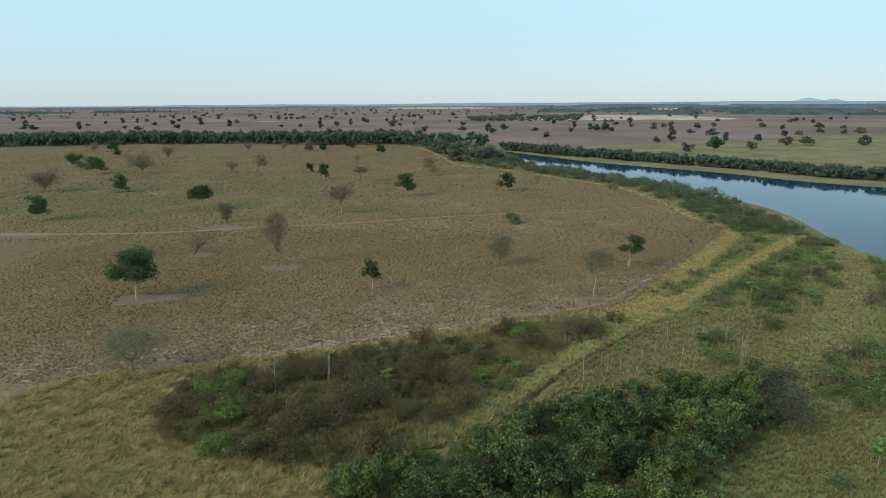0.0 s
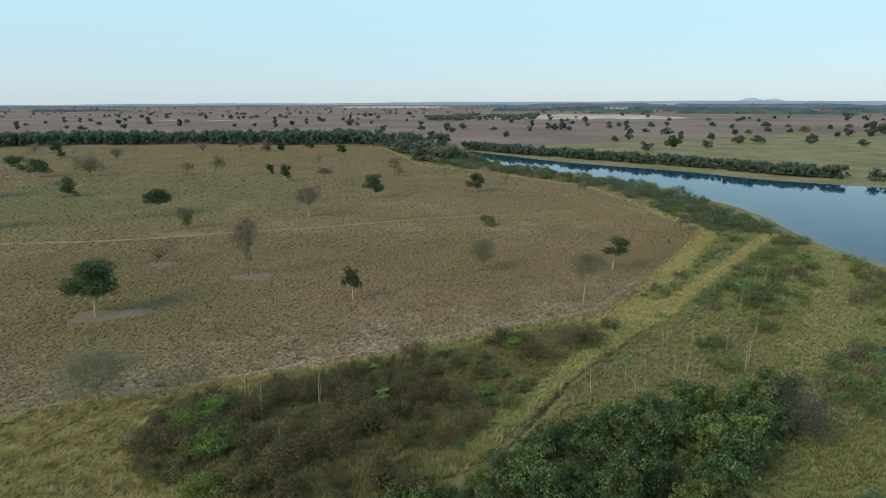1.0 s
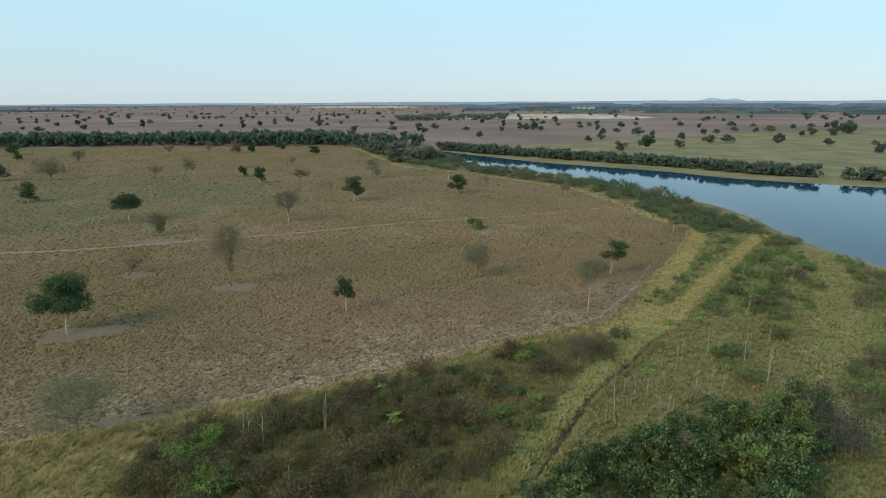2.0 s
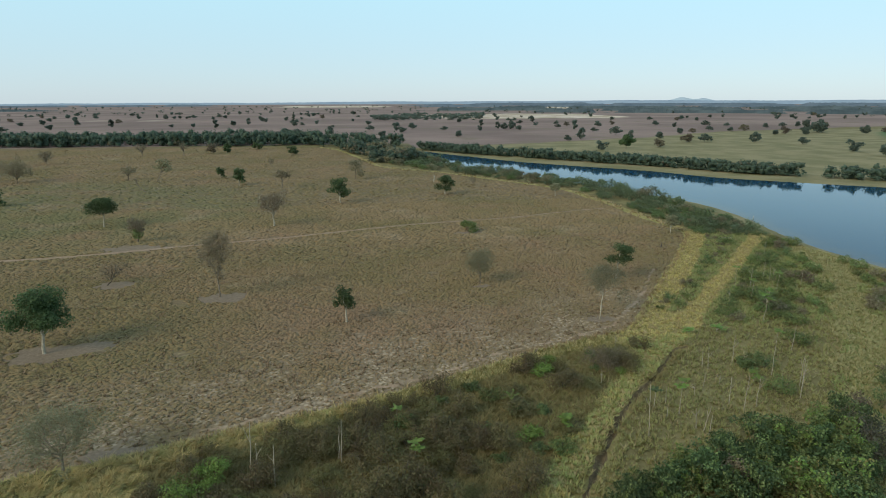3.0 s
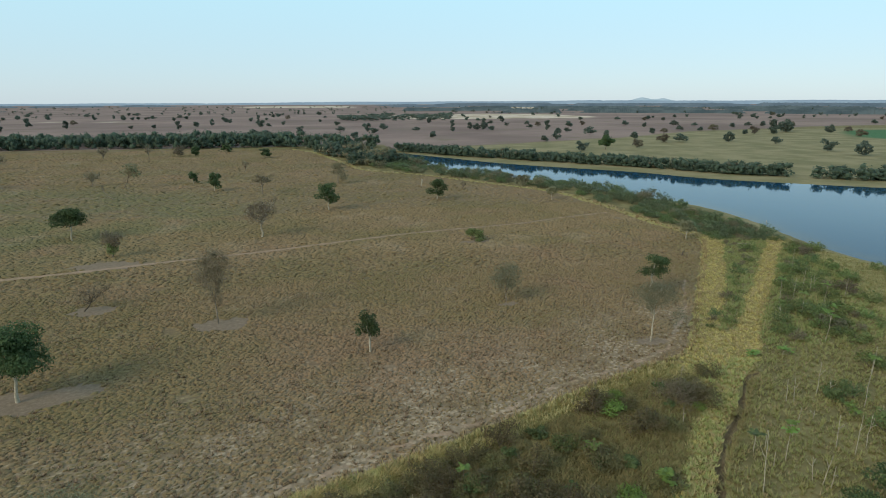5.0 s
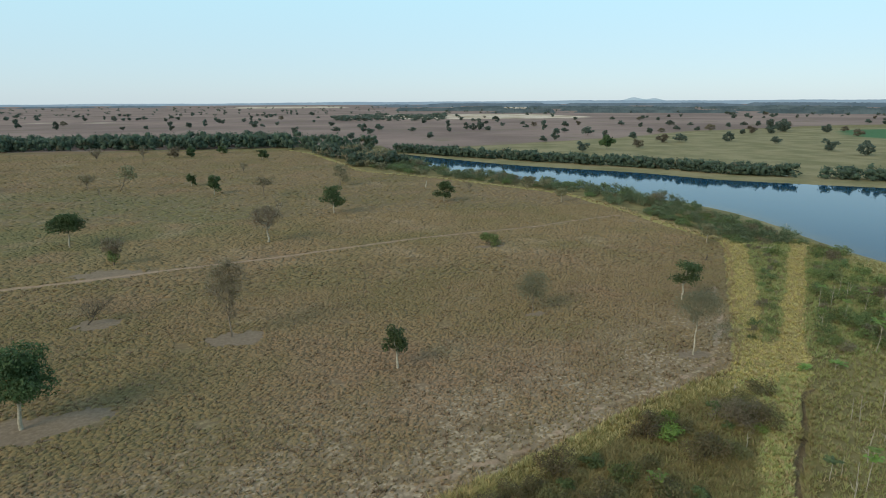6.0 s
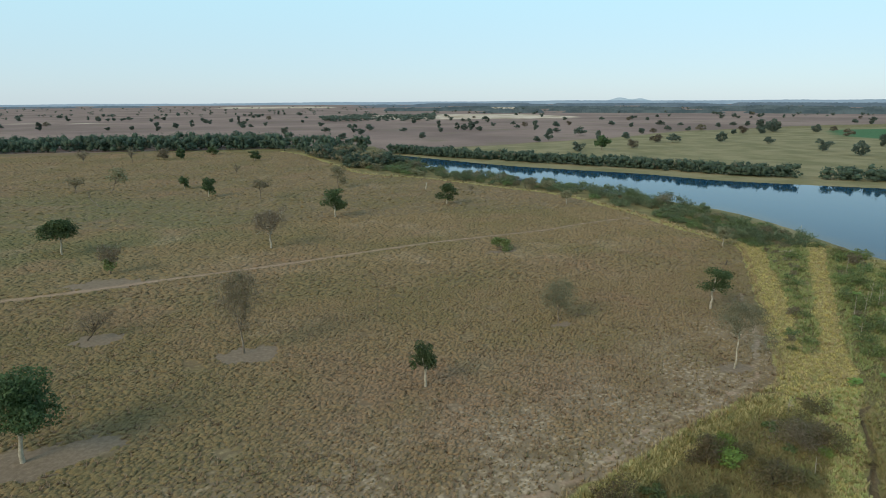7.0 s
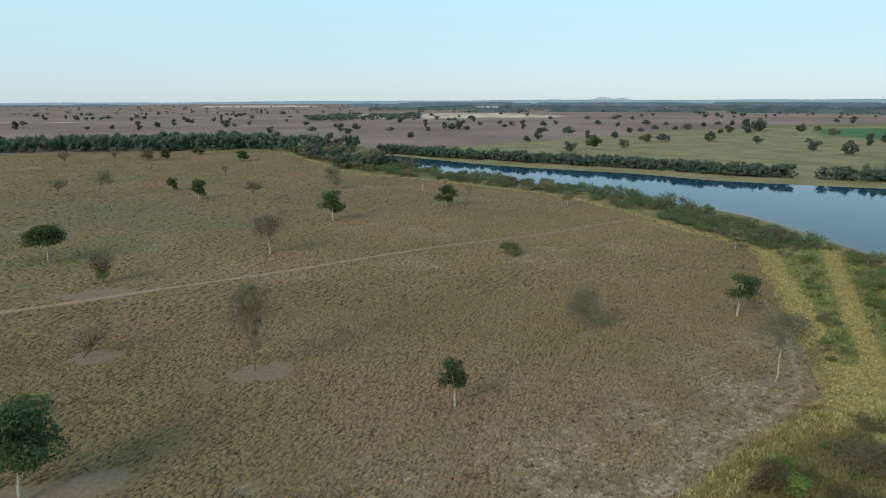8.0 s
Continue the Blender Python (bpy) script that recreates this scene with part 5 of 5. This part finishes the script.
# ---- woods and far trees ----
def wood(name, label, spots, leaf, seed, per, size, h, w, vary=(0.65, 1.3)):
    """A wood seen from afar: crowns of leaf sprays joined into one, for nobody could count them."""
    rng = np.random.default_rng(seed)
    blobs = []
    for px, py in spots:
        s = rng.uniform(*vary)
        for k in range(5):
            blobs.append((px + rng.normal() * w * 0.30, py + rng.normal() * w * 0.30, h * s * rng.uniform(0.35, 0.76), w * s * 0.30, w * s * 0.30, h * s * 0.25))
        blobs.append((px, py, h * s * 0.2, w * s * 0.45, w * s * 0.45, h * s * 0.22))
    ang = np.linspace(0, 2 * math.pi, 6, endpoint=False)
    ball = np.array([(0, 0, 1.0)] + [(math.cos(a) * 0.8, math.sin(a) * 0.8, 0.55) for a in ang] + [(math.cos(a + 0.5), math.sin(a + 0.5), -0.15) for a in ang] + [(math.cos(a) * 0.7, math.sin(a) * 0.7, -0.8) for a in ang])
    tri = []
    for i in range(6):
        n = (i + 1) % 6
        tri += [(0, 1 + i, 1 + n)]
        for p, q in ((1, 7), (7, 13)):
            tri += [(p + i, q + i, p + n), (p + n, q + i, q + n)]
    b = np.array(blobs)
    core = (b[:, None, :3] + ball[None] * b[:, None, 3:] * 0.58 * rng.uniform(0.75, 1.2, (len(b), len(ball), 1))).reshape(-1, 3)
    tris = (np.arange(len(b)) * len(ball))[:, None, None] + np.array(tri)[None]
    v, f = clumps(rng, per * len(spots), size, blobs, 0.62)
    f = np.concatenate([f[:, [0, 1, 2]], f[:, [0, 2, 3]]])
    v, f = joined([(v, f), (core, tris.reshape(-1, 3))])
    return tagged(new(name, mesh(name, v, f, leaf)), label, "wood", kind="stuff")


def strewn(rng, n, line, back):
    """n spots in a strip behind a line."""
    run = np.concatenate([[0], np.cumsum(np.linalg.norm(np.diff(line, axis=0), axis=1))])
    k = np.minimum(np.interp(rng.uniform(0, run[-1], n), run, np.arange(len(line))), len(line) - 1.001)
    i = k.astype(int)
    p = line[i] + (line[i + 1] - line[i]) * (k - i)[:, None]
    t = unit(line[i + 1] - line[i])
    return p + np.stack([-t[:, 1], t[:, 0]], 1) * (back * rng.uniform(0, 1, n))[:, None]


rng = np.random.default_rng(77)
forest_line = curve([(-20, 398), (-31, 416), (-90, 425), (-170, 434), (-235, 428), (-298, 407), (-420, 360), (-560, 300)])
wood("woodland", "dense dark green gallery forest behind the pasture", strewn(rng, 760, forest_line, -44), HAZED_FOREST, 1, 84, 1.0, 9.4, 7.0, (0.72, 1.15))
river_head = curve([(0, 300), (-2, 325), (-9, 355), (-17, 388)])
wood("woodland", "mixed dry trees round the head of the river", strewn(rng, 24, river_head, -26), GREY_GREEN, 2, 190, 0.75, 5.6, 6.5)
wood("woodland", "dark green trees round the head of the river", strewn(rng, 36, river_head, -24), HAZED_FOREST, 12, 150, 0.75, 5.8, 6.5)
wood("woodland", "brown leafless trees round the head of the river", strewn(rng, 8, river_head, -30), GREY_DRY, 3, 170, 0.7, 5.6, 6.0)
far_hedge = curve([(36, 385), (52, 362), (70, 340), (88, 318), (108, 296), (128, 272), (142, 250), (154, 238), (164, 230)])
wood("bank_bushes", "dense green bushes along the far shore", strewn(rng, 380, far_hedge, -9), HAZED_FOREST, 4, 66, 0.66, 5.0, 5.2, (0.5, 1.2))
far_hedge_b = curve([(170, 225), (186, 213), (215, 190), (260, 160), (330, 110)])
wood("bank_bushes", "dense green bushes along the far shore beyond a gap", strewn(rng, 240, far_hedge_b, -10), HAZED_FOREST, 5, 66, 0.66, 5.0, 5.2, (0.5, 1.2))

G_F = "scattered trees of the plain"
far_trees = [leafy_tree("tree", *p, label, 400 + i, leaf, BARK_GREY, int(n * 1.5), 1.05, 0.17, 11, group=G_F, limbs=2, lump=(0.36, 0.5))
             for i, (p, leaf, n, label) in enumerate([((153.0, 362.0, 8.4, 8.4), GREEN_DARK, 900, "dense dark green tree on the river flats"), ((160.4, 455.0, 8.6, 6.0), HAZED_GREEN, 420, "dark tree on the far plain"), ((223.5, 454.0, 5.0, 7.2), HAZED_GREEN, 430, "round dark tree on the far plain"),
                                                     ((218.5, 408.0, 5.6, 8.2), FAR_BROWN, 320, "brown dry tree on the river flats"), ((231.5, 407.0, 5.6, 8.8), HAZED_GREEN, 430, "round green tree on the river flats"), ((266.1, 402.0, 6.2, 8.4), HAZED_GREEN, 430, "spreading green tree on the river flats")])]
for px, py, s in [(197.6, 449, 0.8), (178.8, 372, 0.9), (269.3, 320.9, 0.95), (264.1, 292.4, 1.05), (284.2, 378.6, 0.8), (332, 337.5, 0.9), (370, 357.5, 0.8), (404, 428, 1.0), (428, 483, 1.0), (459, 494, 0.8), (352, 540, 1.1), (355, 487, 1.1), (400, 503, 1.6), (407, 508, 1.5), (394, 510, 1.3), (134.7, 356, 0.8), (37, 575, 1.0), (159, 645, 1.1)]:
    ob = copy_thing(far_trees[1 + int(rng.integers(0, 5))], pose(px, py, 0, 0, 0, rng.uniform(0, 360)))
    ob.scale = (s, s, s)


def plain_tree(px, py):
    ob = copy_thing(far_trees[int(rng.choice([1, 2, 2, 2, 3, 4, 4, 4, 5, 5]))], pose(px, py, -0.05, 0, 0, rng.uniform(0, 360)))
    k = rng.uniform(0.65, 1.1)
    ob.scale = (k, k, k * rng.uniform(0.85, 1.1))


for px, py in [(-85, 891), (-64, 756), (-49, 801), (-65, 564), (-27, 608), (10, 617), (16, 509), (35, 609), (53, 638), (40, 694), (81, 607), (77, 506), (137, 694), (114, 596), (142, 636), (145, 622), (151, 620), (156, 607), (203, 705), (13, 764), (-54, 553), (200, 759), (213, 864), (135, 820)]:
    plain_tree(px, py)
for px, py in [(237, 729), (208, 642), (231, 680), (212, 602), (258, 656), (213, 556), (212, 507), (144, 438), (292, 694), (338, 680), (335, 632), (275, 516), (290, 522), (381, 649), (327, 555), (403, 642), (339, 539), (423, 605), (458, 625), (345, 486), (473, 621), (417, 539), (368, 479)]:
    plain_tree(px, py)
for px, py in [(-341, 1070), (-300, 862), (-270, 749), (-408, 1251), (-328, 1123), (-333, 1190), (-268, 1074), (-201, 728), (-180, 735), (-149, 700), (-143, 765), (-210, 1084), (-130, 793), (-71, 743), (-148, 1035), (-349, 1354), (-213, 1002)]:
    plain_tree(px, py)


def plain_ok(px, py):
    """Open plain to either side, and all of it farther out."""
    side = math.degrees(math.atan2(px + 12, py - 20))
    return py > 480 and not (330 < px < 740 and py < 600) and ((side < -20 and py > 640) or side > 42 or py > 820)


count = 0
while count < 115:
    r = 480 * math.exp(rng.uniform(0, 1) ** 0.9 * math.log(1400 / 480))
    a = radians(rng.uniform(-44, 54))
    px, py = -12 + r * math.sin(a), 20 + r * math.cos(a)
    if not plain_ok(px, py) or patchy(np.array([px]), np.array([py]), 130, 3)[0] < -0.25:
        continue
    plain_tree(px, py)
    count += 1


def band(rng, n, a0, a1, r0, r1):
    a, r = np.radians(rng.uniform(a0, a1, n)), rng.uniform(r0, r1, n)
    return np.stack([-12 + r * np.sin(a), 20 + r * np.cos(a)], 1)


wood("far_trees", "countless single dark trees far out on the plain", np.array([p for p in band(rng, 560, -46, 56, 1250, 3000) if patchy(p[:1], p[1:], 130, 3)[0] > -0.3]), HAZED_GREEN, 8, 14, 1.8, 6.0, 6.5)
wood("woodland", "dark grove standing on the far plain", band(rng, 100, 2.5, 12.5, 900, 1140), HAZED_GREEN, 9, 40, 1.6, 7.0, 12.0)


# ---- at the water's edge ----
def stake(px, py, h):
    root = thing("stake", px, py, "thin pale dead stem standing in shallow water", "stake", "", -0.9)
    r = np.random.default_rng(9)
    part("stem", mesh("stem", *tube(bent(r, (0, 0, 0), (0.1, 0, h + 0.9), 5, 0.01), np.linspace(0.06, 0.03, 5), 5), BARK_PALE, True), root)


def fallen_log(px, py, length, turn):
    root = thing("fallen_log", px, py, "pale fallen trunk lying on the bank", "log", "", 0.25, turn)
    r = np.random.default_rng(8)
    part("trunk", mesh("trunk", *tube(bent(r, (-length / 2, 0, 0), (length / 2, 0, 0.3), 6, 0.02), np.linspace(0.16, 0.07, 6), 7), BARK_PALE, True), root)
    part("branch", mesh("branch", *tube(bent(r, (0.4, 0, 0.1), (1.3, 0.5, 0.7), 4, 0.04), (0.07, 0.06, 0.04, 0.02), 5), BARK_PALE, True), root)


stake(80.6, 142.0, 2.4)
fallen_log(66.0, 130.2, 2.6, -35)
